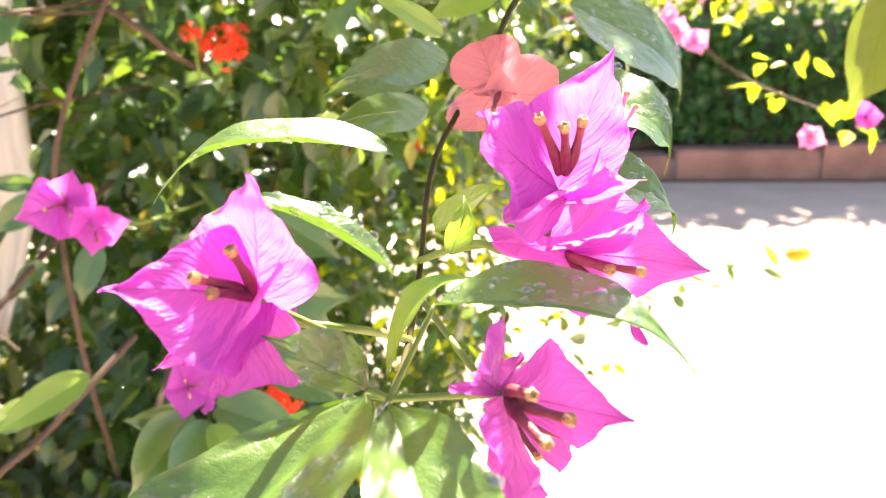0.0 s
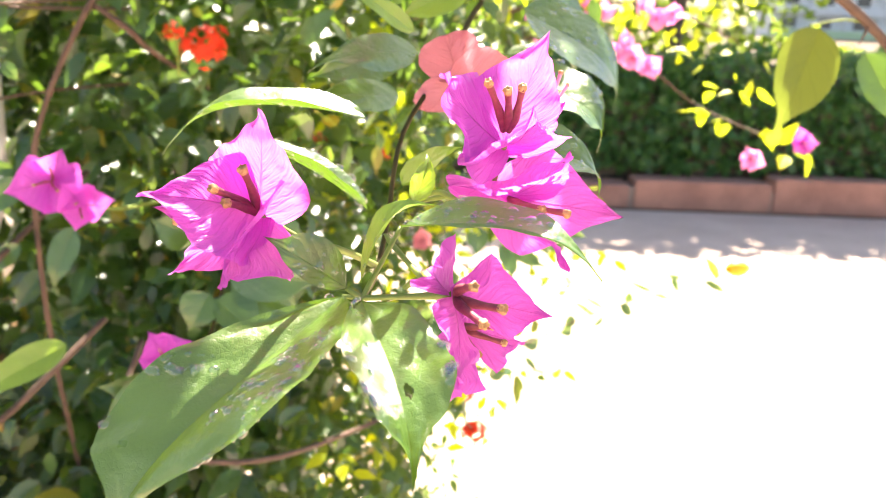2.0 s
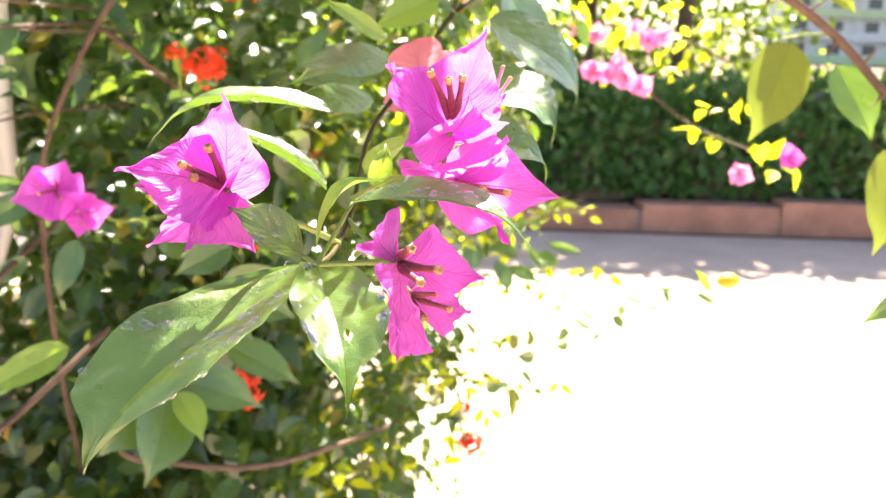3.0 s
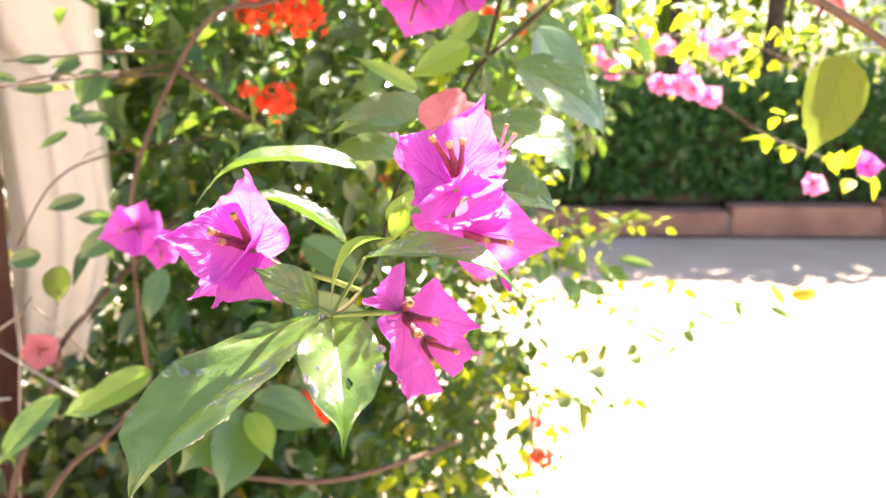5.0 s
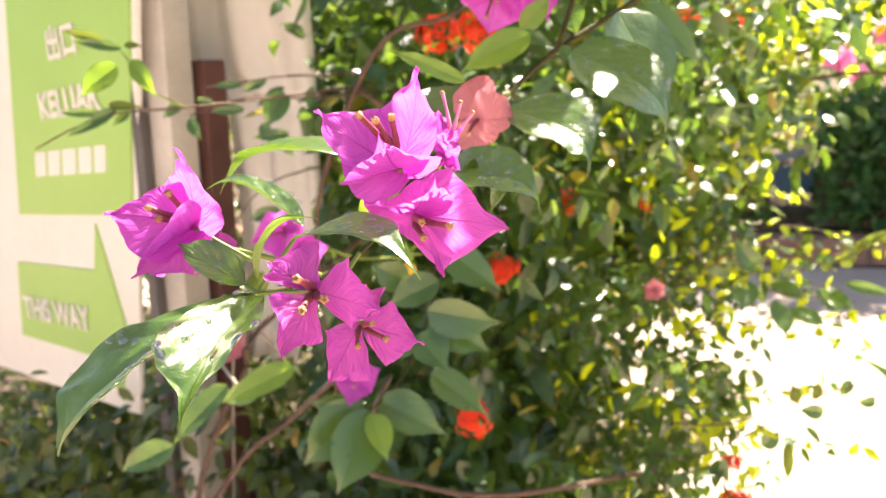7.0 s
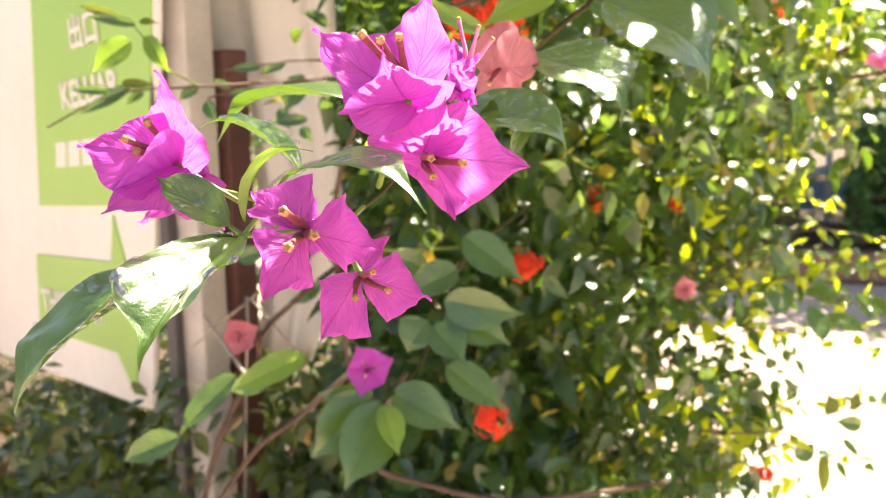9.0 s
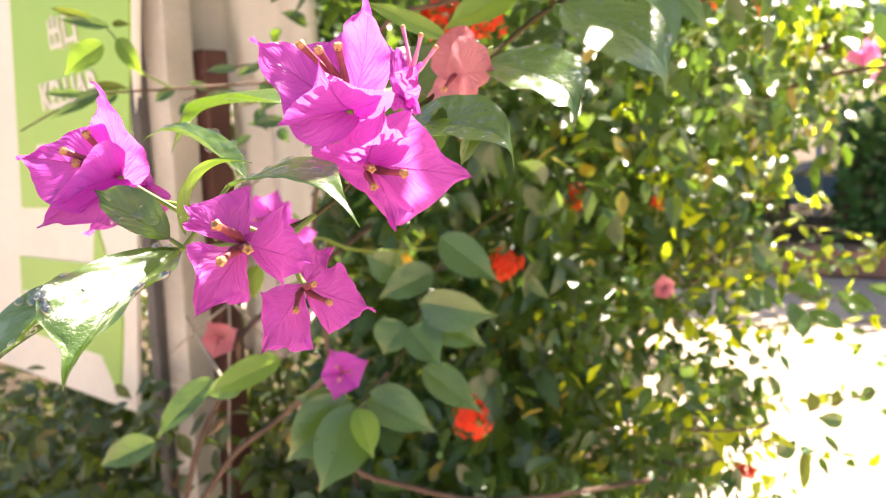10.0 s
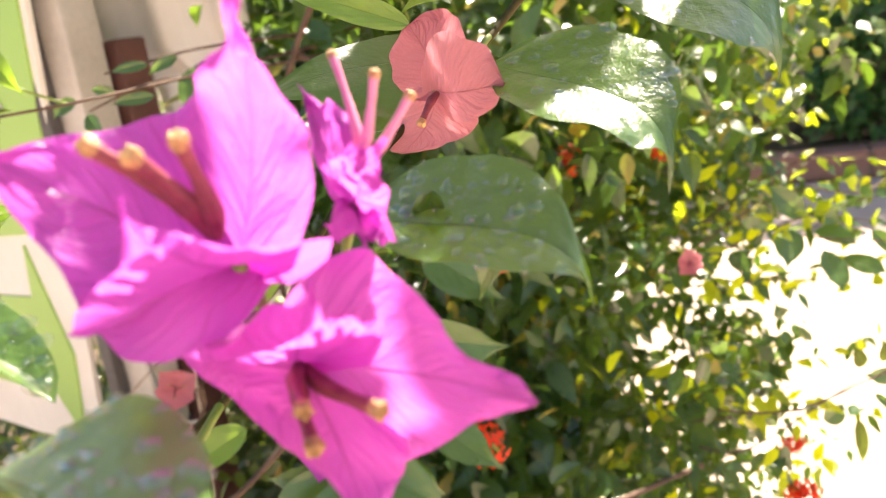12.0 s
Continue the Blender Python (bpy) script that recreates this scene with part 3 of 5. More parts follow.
def in_gap(p, reach):
    """Whether a leaf at p would shade one of the places that the sun reaches."""
    for g, r in GAPS:
        q = p - sun_to * ((p.z - g[2]) / sun_to.z)
        if (q - Vector(g)).length < r + reach:
            return True
    return False


def bush_inside(p):
    """Whether a place lies in the bush: an uneven mass, thinner low down, that leans over the road at the top."""
    edge = 0.02 + 0.18 * max(0.0, min(1.0, (p.z - 1.02) / 0.2)) + 0.04 * max(0.0, min(1.0, (0.85 - p.z) / 0.2)) + 0.12 * noise.noise(V(p.y * 3, p.z * 4, 1.0))
    back = max(0.0, p.y - 0.9)
    near = 0.74 + 0.10 * noise.noise(V(p.x * 4, p.z * 4, 5.0)) - 0.10 * max(0.0, min(1.0, (0.95 - p.z) / 0.25))
    if p.x > -0.15 and p.z < 0.93 and noise.noise(V(p.x * 8, p.y * 4, p.z * 8)) > 0.1:
        return False
    return p.x < edge + back * 0.1 and p.y > near and p.x > -0.42 - back * 0.9


bush = thing("flowering_bush", (-0.15, 1.15, 0.09), "dense green ixora and bougainvillea bush, backlit, with orange flowers", "bush")
for k in range(8):
    a = V(rng.uniform(-0.7, -0.38), rng.uniform(1.3, 1.6), 0.08)
    e = a + V(rng.uniform(-0.25, 0.25), rng.uniform(-0.1, 0.2), rng.uniform(0.9, 1.9))
    m = a.lerp(e, 0.5) + V(rng.uniform(-0.1, 0.1), rng.uniform(-0.1, 0.1), 0.05)
    tube("stem", [a, m, e], [0.006, 0.004, 0.002], M_TWIG, bush)
near_places, far_places = [], []


def bush_leaf(p, size=1.0):
    d = (rand_dir() + V(0, -0.35, -0.45)).normalized()
    n = (rand_dir() * 0.8 + V(0, -0.15, 0.9)).normalized() if rng.random() < 0.6 else (rand_dir() * 0.22 + V(0.08, -0.47, 0.88)).normalized()
    s = rng.uniform(0.6, 1.3) * size
    return (p, d, n, 0.044 * s, 0.021 * s)


# leaves sit in small tufts round shoot tips, with gaps between the tufts
for _ in range(19000):
    c = V(rng.uniform(-1.1, 0.45), rng.uniform(0.62, 1.6), rng.uniform(0.08, 2.3))
    if not bush_inside(c) or (c.y > 1.05 and rng.random() < (0.25 if c.z > 0.9 else 0.5)) or (c.x > -0.24 and c.z < 0.94 and rng.random() < 0.06 + 0.9 * (c.x + 0.24)) or (c.z > 1.4 and rng.random() < 0.88) or noise.noise(c * 14.0) > 0.28 or (c.z > 1.3 and in_gap(c, 0.05)):
        continue
    for _ in range(rng.randint(6, 10) if c.x > -0.1 and c.z < 0.95 else rng.randint(3, 7)):
        p = c + rand_dir() * rng.uniform(0.005, 0.05)
        row = bush_leaf(p, 0.55 if p.x > -0.1 and p.z < 0.95 else (0.68 if p.x > -0.06 else 1.0))
        front = p.y < 0.80 and 0.6 < p.z < 1.35 and p.x > -0.45
        (near_places if front and len(near_places) < 280 and rng.random() < 0.5 else far_places).append(row)
for _ in range(2400):
    c = V(rng.uniform(-0.32, 0.10), rng.uniform(0.74, 1.3), rng.uniform(0.40, 0.97))
    if bush_inside(c) and rng.random() > 0.2 + 0.9 * (c.x + 0.24):
        for _ in range(rng.randint(4, 7)):
            far_places.append(bush_leaf(c + rand_dir() * rng.uniform(0.005, 0.04), 0.62))
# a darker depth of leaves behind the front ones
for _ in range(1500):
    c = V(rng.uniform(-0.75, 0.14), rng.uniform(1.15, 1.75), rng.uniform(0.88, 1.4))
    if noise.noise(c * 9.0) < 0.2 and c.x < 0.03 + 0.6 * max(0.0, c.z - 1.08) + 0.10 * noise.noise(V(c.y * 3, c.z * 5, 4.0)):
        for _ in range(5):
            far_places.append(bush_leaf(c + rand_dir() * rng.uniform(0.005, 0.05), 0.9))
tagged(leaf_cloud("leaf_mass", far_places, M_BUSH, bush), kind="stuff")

# shoots on the bush's upper edge, beside the road, with sunlight painted as lime
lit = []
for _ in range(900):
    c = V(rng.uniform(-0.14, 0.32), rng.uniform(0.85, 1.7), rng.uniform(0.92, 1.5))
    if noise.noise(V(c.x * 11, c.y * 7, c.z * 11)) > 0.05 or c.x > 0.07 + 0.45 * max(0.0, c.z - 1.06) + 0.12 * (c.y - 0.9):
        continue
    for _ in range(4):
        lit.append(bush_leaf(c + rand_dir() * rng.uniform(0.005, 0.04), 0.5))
# a few more low on the front, in the same painted sunlight
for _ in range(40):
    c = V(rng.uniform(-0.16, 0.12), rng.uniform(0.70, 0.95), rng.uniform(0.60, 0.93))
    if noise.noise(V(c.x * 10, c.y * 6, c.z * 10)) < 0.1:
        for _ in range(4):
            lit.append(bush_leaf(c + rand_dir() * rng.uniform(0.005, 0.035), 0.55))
tagged(leaf_cloud("leaf_mass", lit, M_LIME_LIT_LEAF, bush), kind="stuff")

# unseen upper foliage, added over the sign to shade it and the low shrubs
shade_boughs = []
for _ in range(6500):
    p = V(rng.uniform(-1.9, -0.48), rng.uniform(0.95, 2.3), rng.uniform(1.6, 2.4))
    if noise.noise(p * 3.5) < 0.25:
        shade_boughs.append(bush_leaf(p, 1.7))
tagged(leaf_cloud("leaf_mass", shade_boughs, M_BUSH, bush), kind="stuff")

BUSH_LEAF = [blade_mesh("leaf", (0, 0, 0), (0, 1, -0.12), (-0.26, 0.42, 0.09), (0.26, 0.42, 0.09), outline_leaf, bow=0.1, ruffle=0.03, nu=3, nv=8, seed=s) for s in range(4)]
for me in BUSH_LEAF:
    me.materials.append(M_BUSH_SOLO)


SHADE_LEAF = [me.copy() for me in BUSH_LEAF]
for me in SHADE_LEAF:
    me.materials.clear()
    me.materials.append(M_LEAF)


def solo_leaf(mesh, parent, base, along, nrm, length, width):
    along = along.normalized()
    side = along.cross(nrm).normalized()
    nrm = side.cross(along)
    ob = link_mesh("leaf", mesh, None, parent)
    m = Matrix((side * length * (width / length / 0.52), along * length, nrm * length)).transposed().to_4x4()
    m.translation = base
    ob.matrix_basis = m
    return ob


for k, row in enumerate(near_places):
    solo_leaf(BUSH_LEAF[k % 4], bush, *row)


# low planting under the sign
low = thing("low_shrub", (-0.9, 1.4, 0.09), "low dark green shrubs growing beneath the sign", "shrub")
low_places = []
for _ in range(26000):
    p = V(rng.uniform(-3.4, -0.4), rng.uniform(0.75, 3.1), 0.0)
    top = 0.46 + 0.16 * noise.noise(V(p.x * 2.5, p.y * 2.5, 3.0)) + (1.15 if p.y > 1.3 and p.x < -0.62 - 0.5 * max(0.0, p.y - 1.3) else 0.0)
    p.z = 0.09 + top * rng.random() ** 0.6
    low_places.append(bush_leaf(p, 0.85))
for _ in range(9000):
    p = V(rng.uniform(-1.5, -0.34), rng.uniform(0.8, 1.6), 0.0)
    p.z = 0.09 + (0.5 + 0.14 * noise.noise(V(p.x * 4, p.y * 4, 3.0))) * rng.random() ** 0.5
    low_places.append(bush_leaf(p, 0.8))
for _ in range(900):
    p = V(rng.uniform(-0.95, -0.36), rng.uniform(0.63, 0.74), rng.uniform(0.2, 0.84) - 0.05 * rng.random())
    low_places.append(bush_leaf(p, 0.75))
tagged(leaf_cloud("leaf_mass", low_places, M_LOW, low), kind="stuff")
for k in range(10):
    a = V(rng.uniform(-1.6, -0.5), rng.uniform(1.0, 1.8), 0.08)
    tube("stem", [a, a + V(rng.uniform(-0.1, 0.1), -0.05, 0.2), a + V(rng.uniform(-0.2, 0.2), -0.1, 0.42)], [0.005, 0.004, 0.002], M_TWIG, low)


# ---- flowers and leaves of the near branches ----
def flower(parent, base, bracts, florets, material=M_BRACT, floret_mat=M_FLORET, name="flower_head", stalk=None, ruffle=0.0026, label="", tube_r=0.00125, shape=outline_bract):
    """A flower head: a stalk with its bracts (tip, left, right, bow) and tubular florets (foot, tip)."""
    base = Vector(base)
    stalk = Vector(stalk) if stalk is not None else base + V(0, 0.006, -0.012)
    head = tube(name, [stalk, stalk.lerp(base, 0.6), base], [0.0007, 0.0008, 0.0013], M_STEM, parent, label, 8)
    for k, (tip, left, right, bow) in enumerate(bracts):
        if shape is outline_bract:
            centre = (Vector(left) + Vector(right)) / 2
            left, right = (centre + (Vector(q) - centre) * 1.16 for q in (left, right))
        me = blade_mesh("bract", base, tip, left, right, shape, bow=bow, ruffle=ruffle, nu=10, nv=24, seed=k + base.x * 900, cordate=0.0 if shape is outline_fan else 0.16)
        link_mesh("bract", me, material, head)
    for k, (foot, tip) in enumerate(florets):
        foot, tip = Vector(foot), Vector(tip)
        length = (tip - foot).length
        tube_k = tube_r * 0.70
        bend = d_side(foot, tip) * length * 0.05
        me = tube_mesh("floret", [foot, foot.lerp(tip, 0.3) + bend, foot.lerp(tip, 0.7) + bend * 0.6, tip], [tube_k * 0.7, tube_k * 1.25, tube_k * 0.8, tube_k * 1.0], 10)
        fl = link_mesh("floret", me, floret_mat, head)
        d = (tip - foot).normalized()
        floret_mouth(head, tip, d, tube_k, k)
    return head


def d_side(a, b):
    return (b - a).cross(V(0.3, -0.8, 0.5)).normalized()


def floret_mouth(parent, tip, d, r, seed):
    """The crumpled, half-closed lobes at the end of a floret."""
    x = d.orthogonal().normalized()
    y = d.cross(x)
    rings = [(-0.5, 0.98), (0.2, 1.1), (0.9, 0.95), (1.25, 0.55), (0.7, 0.3)]
    verts, faces, n = [], [], 15
    for j, (along, rad) in enumerate(rings):
        for i in range(n):
            a = 2 * math.pi * i / n
            lobe = 1 + (0.24 * math.cos(5 * a + seed) + 0.15 * noise.noise(V(i * 0.9, j, seed + tip.x * 99))) * (j > 0)
            verts.append(tip + d * (r * along * (0.75 + 0.35 * lobe)) + (x * math.cos(a) + y * math.sin(a)) * (r * rad * lobe))
    for j in range(len(rings) - 1):
        for i in range(n):
            p, q = j * n + i, j * n + (i + 1) % n
            faces.append((p, q, q + n, p + n))
    faces.append(tuple(range(len(verts) - n, len(verts))))
    return link_mesh("mouth", raw("mouth", verts, faces), M_CREAM, parent)


def leaf(parent, base, tip, left, right, material=M_LEAF, bow=0.002, ruffle=0.0008, seed=0, drops=0, name="leaf", stalk=None, label="", notch=None, curl=0.0, fine=False, arch=(0, 0, 0)):
    centre = (Vector(left) + Vector(right)) / 2
    left, right = (centre + (Vector(q) - centre) * 0.9 for q in (left, right))
    face = (right - left).cross(Vector(tip) - Vector(base))
    hook = 0.06 if face.dot(V(0, -0.5, 0.85)) > 0 else -0.06
    me = blade_mesh(name, base, tip, left, right, outline_leaf, hook=hook, arch=arch, bow=bow, ruffle=ruffle, nu=28 if fine else 8, nv=70 if fine else 22, seed=seed, at=0.38, curl=curl, notch=notch)
    ob = link_mesh(name, me, material, parent, label)
    if stalk is not None:
        tube("leaf_stalk", [stalk, Vector(stalk).lerp(Vector(base), 0.5), base], [0.0007, 0.0007, 0.0006], M_STEM, parent, "", 6)
    if drops:
        r = random.Random(seed + 5)
        most = max(f.area for f in me.polygons)
        wide = [f for f in me.polygons if f.area > 0.4 * most]
        bm = bmesh.new()
        for _ in range(drops):
            poly = r.choice(wide)
            c, n = poly.center, poly.normal
            if n.z < 0:
                n = -n
            size = 0.00058 * r.choice((0.8, 1, 1, 1.3, 1.7, 2.4))
            got = bmesh.ops.create_icosphere(bm, subdivisions=2, radius=size)
            q = n.to_track_quat("Z", "Y").to_matrix()
            sx, sy = r.uniform(0.85, 1.4), r.uniform(0.85, 1.2)
            for v in got["verts"]:
                v.co = q @ V(v.co.x * sx, v.co.y * sy, v.co.z * 0.6) + c + n * size * 0.08
        tagged(part("rain_water", bm, M_WATER, ob, "clear rain drops"), kind="stuff")
    return ob


branch = thing("bougainvillea_branch", (-0.005, 0.2, 1.125), "bougainvillea branch with magenta flower heads and wet green leaves", "flower branch")
HUB = V(-0.0102, 0.1385, 1.1245)
flower(branch, (0.0255, 0.1700, 1.1585), [
    ((0.0351, 0.1666, 1.1888), (0.0186, 0.1699, 1.1789), (0.0393, 0.1654, 1.1734), -0.003),
    ((0.0077, 0.1526, 1.1781), (0.0156, 0.1543, 1.1569), (0.0153, 0.1714, 1.1786), -0.002),
    ((0.0305, 0.1490, 1.1700), (0.0148, 0.1520, 1.1605), (0.0415, 0.1600, 1.1645), 0.0025),
], [((0.0250, 0.1672, 1.1625), (0.0195, 0.158, 1.1756)), ((0.0262, 0.1665, 1.1625), (0.0285, 0.1614, 1.1745)), ((0.0258, 0.1668, 1.1628), (0.0245, 0.1585, 1.1738))],
    stalk=(0.024, 0.178, 1.142), tube_r=0.0015)
flower(branch, (0.0264, 0.1750, 1.1427), [
    ((0.0607, 0.1701, 1.1394), (0.0447, 0.1737, 1.1545), (0.0400, 0.1755, 1.1262), -0.002),
    ((0.0420, 0.1600, 1.1590), (0.0167, 0.1675, 1.1512), (0.0440, 0.1690, 1.1530), 0.003),
    ((0.0446, 0.1571, 1.1277), (0.0400, 0.1740, 1.1270), (0.0159, 0.1682, 1.1426), 0.002),
], [((0.0290, 0.1735, 1.1425), (0.0434, 0.1651, 1.1412)), ((0.0285, 0.1730, 1.1418), (0.0362, 0.1616, 1.1382)), ((0.0285, 0.1730, 1.1430), (0.0359, 0.1616, 1.1429))],
    stalk=(0.015, 0.182, 1.140), tube_r=0.0015)
flower(branch, (0.0115, 0.1374, 1.1264), [
    ((0.0359, 0.1306, 1.124), (0.0214, 0.1405, 1.1366), (0.0257, 0.1311, 1.1176), -0.001),
    ((0.0124, 0.1152, 1.113), (0.0176, 0.1284, 1.1134), (0.0041, 0.123, 1.1274), 0.0015),
    ((0.0066, 0.1227, 1.1385), (0.0051, 0.1257, 1.131), (0.0140, 0.1405, 1.1406), -0.002),
], [((0.0125, 0.1362, 1.1270), (0.0155, 0.1232, 1.1337)), ((0.0125, 0.1360, 1.1262), (0.0179, 0.1206, 1.1259)), ((0.0128, 0.1362, 1.1265), (0.0224, 0.1248, 1.128))],
    stalk=HUB, tube_r=0.0016, shape=outline_fan)
flower(branch, (0.0149, 0.1558, 1.1115), [
    ((0.0343, 0.1602, 1.1046), (0.0234, 0.1633, 1.1171), (0.0266, 0.1499, 1.1000), -0.001),
    ((0.0124, 0.1380, 1.0970), (0.0238, 0.1457, 1.0971), (0.0094, 0.1444, 1.1129), -0.001),
    ((0.0180, 0.1681, 1.1202), (0.0101, 0.1605, 1.1233), (0.0187, 0.1624, 1.1129), -0.001),
], [((0.0160, 0.1551, 1.1112), (0.0268, 0.1500, 1.1089)), ((0.0155, 0.1548, 1.1110), (0.0198, 0.1448, 1.1078)), ((0.0159, 0.1552, 1.1117), (0.0235, 0.1484, 1.1140))],
    stalk=(0.010, 0.158, 1.118), tube_r=0.0012, shape=outline_fan)
flower(branch, (-0.0360, 0.1440, 1.1430), [
    ((-0.0342, 0.1375, 1.1697), (-0.0458, 0.1429, 1.1594), (-0.0249, 0.1399, 1.1525), -0.002),
    ((-0.0603, 0.1311, 1.15), (-0.0439, 0.1240, 1.1375), (-0.0461, 0.1415, 1.1567), 0.003),
    ((-0.0399, 0.1190, 1.1331), (-0.0255, 0.1270, 1.1506), (-0.0248, 0.1290, 1.1319), 0.002),
], [((-0.0362, 0.1430, 1.1445), (-0.0378, 0.1364, 1.1554)), ((-0.0365, 0.1428, 1.1440), (-0.0439, 0.1337, 1.1514)), ((-0.0363, 0.1428, 1.1438), (-0.0414, 0.1350, 1.1480))],
    stalk=(-0.020, 0.150, 1.132), tube_r=0.0015)
flower(branch, (-0.0400, 0.1560, 1.1380), [
    ((-0.0620, 0.1480, 1.1430), (-0.0560, 0.1500, 1.1360), (-0.0500, 0.1540, 1.1490), 0.001),
    ((-0.0600, 0.1500, 1.1250), (-0.0480, 0.1480, 1.1260), (-0.0550, 0.1500, 1.1330), 0.001),
    ((-0.0300, 0.1540, 1.1230), (-0.0300, 0.1560, 1.1330), (-0.0420, 0.1500, 1.1260), 0.001),
], [((-0.0410, 0.1550, 1.1385), (-0.0560, 0.1470, 1.1400))], stalk=(-0.020, 0.152, 1.131), tube_r=0.0015)

leaf(branch, (-0.0103, 0.1366, 1.1245), (0.0027, 0.0860, 1.1050), (-0.0125, 0.0985, 1.1228), (0.0095, 0.1125, 1.1205), bow=-0.003, ruffle=0.0018, seed=2, drops=110, stalk=HUB, notch=(0.62, 0.62, 0.085), fine=True)
leaf(branch, (-0.0151, 0.1417, 1.1236), (-0.0611, 0.101, 1.0815), (-0.0600, 0.125, 1.1059), (-0.0173, 0.1085, 1.1130), bow=-0.003, ruffle=0.0022, seed=3, drops=190, stalk=HUB, fine=True)
leaf(branch, (-0.0140, 0.1380, 1.1270), (-0.0325, 0.1315, 1.1413), (-0.0250, 0.1330, 1.1305), (-0.0190, 0.1380, 1.1400), bow=0.002, ruffle=0.0006, seed=4, drops=24, stalk=HUB)
leaf(branch, (-0.0107, 0.14, 1.1280), (0.0085, 0.147, 1.1462), (-0.0050, 0.1460, 1.1378), (-0.0020, 0.1370, 1.1372), M_LEAF_YOUNG, bow=0.006, ruffle=0.0005, seed=5, drops=5)
leaf(branch, (-0.0014, 0.1486, 1.1400), (0.0475, 0.1345, 1.132), (0.0206, 0.1585, 1.1408), (0.0159, 0.1415, 1.1362), bow=0.006, ruffle=0.001, seed=6, drops=88, stalk=HUB)
leaf(branch, (-0.0107, 0.1675, 1.1395), (-0.0540, 0.1720, 1.1515), (-0.0240, 0.1635, 1.1465), (-0.0260, 0.1755, 1.1475), bow=0.005, ruffle=0.0006, seed=7, drops=52)
leaf(branch, (-0.0130, 0.2070, 1.1590), (-0.0780, 0.2090, 1.1450), (-0.0380, 0.1960, 1.1560), (-0.0380, 0.2210, 1.1590), bow=0.008, ruffle=0.0010, seed=8, drops=44)
leaf(branch, (-0.0018, 0.2010, 1.1396), (0.0160, 0.1937, 1.1535), (0.0010, 0.1960, 1.1480), (0.0080, 0.2000, 1.1430), M_LEAF_YOUNG, bow=-0.002, seed=14)
leaf(branch, (-0.0016, 0.3400, 1.1760), (-0.0440, 0.2950, 1.1625), (-0.0250, 0.3150, 1.1780), (-0.0130, 0.3150, 1.1610), bow=0.003, seed=15)
leaf(branch, (0.0224, 0.2100, 1.1525), (0.0610, 0.2020, 1.1382), (0.0367, 0.2190, 1.1574), (0.0392, 0.1940, 1.1440), bow=0.003, arch=(0.006, 0, 0.0015), ruffle=0.001, seed=9, drops=120, fine=True)
leaf(branch, (0.0315, 0.2600, 1.1725), (0.0685, 0.2400, 1.1462), (0.0540, 0.2660, 1.1715), (0.0441, 0.2370, 1.1566), bow=0.003, arch=(0.007, 0, 0.0015), ruffle=0.0015, seed=10, drops=115, fine=True)
tube("stem", [(0.0900, 0.4700, 1.2560), (0.0623, 0.4010, 1.2235), (0.0310, 0.3394, 1.1967), (0.0166, 0.2956, 1.1747), (-0.002, 0.245, 1.150), (-0.0060, 0.2050, 1.1270), (-0.0080, 0.1650, 1.1220), HUB], [0.0020, 0.0016, 0.0013, 0.0011, 0.0009, 0.0008, 0.0008, 0.0007], M_TWIG_GREEN, branch, "thin green to brown stem")
tube("stem", [(-0.006, 0.205, 1.130), (0.008, 0.188, 1.1405), (0.015, 0.182, 1.140), (0.0264, 0.1750, 1.1427)], [0.001, 0.0009, 0.0008, 0.0008], M_STEM, branch)
tube("stem", [(0.004, 0.20, 1.135), (0.018, 0.186, 1.142), (0.024, 0.178, 1.150)], [0.0009, 0.0008, 0.0008], M_STEM, branch)
tube("stem", [(-0.0065, 0.195, 1.1245), (0.004, 0.165, 1.122), (0.010, 0.155, 1.118)], [0.0009, 0.0008, 0.0008], M_STEM, branch)
tube("stem", [(-0.0075, 0.17, 1.1225), (-0.018, 0.155, 1.1320), (-0.030, 0.149, 1.1360)], [0.001, 0.0009, 0.0008], M_STEM, branch)
tube("bud", [(0.000, 0.1395, 1.1270), (0.0015, 0.139, 1.1285), (0.003, 0.1386, 1.130)], [0.0006, 0.0009, 0.0004], M_STEM, branch)
leaf(branch, (0.0469, 0.3066, 1.1948), (0.0882, 0.3018, 1.1555), (0.0700, 0.3240, 1.1925), (0.0577, 0.2830, 1.1700), M_LEAF, bow=0.003, arch=(0.005, 0, 0.002), seed=20, drops=90, fine=True)
leaf(branch, (0.0582, 0.3538, 1.2133), (0.0793, 0.3494, 1.1619), (0.0797, 0.3720, 1.2019), (0.0558, 0.3300, 1.1884), M_LEAF, seed=21)
leaf(branch, (0.0582, 0.4108, 1.2225), (0.0923, 0.4140, 1.1818), (0.0783, 0.4137, 1.2131), (0.0656, 0.4062, 1.2019), M_LEAF, seed=22)
leaf(branch, (0.0232, 0.3219, 1.2046), (-0.0083, 0.3058, 1.1876), (0.0160, 0.3136, 1.1912), (0.0079, 0.3141, 1.2060), M_LEAF_YOUNG, seed=23)
leaf(branch, (0.0006, 0.2918, 1.1841), (-0.0282, 0.2684, 1.2003), (-0.0114, 0.2804, 1.1866), (-0.0085, 0.2834, 1.1944), M_LEAF_YOUNG, seed=24)
leaf(branch, (0.0142, 0.3355, 1.2069), (0.0275, 0.3441, 1.2217), (0.0154, 0.3367, 1.2172), (0.0242, 0.3380, 1.2085), M_LEAF_YOUNG, seed=25)
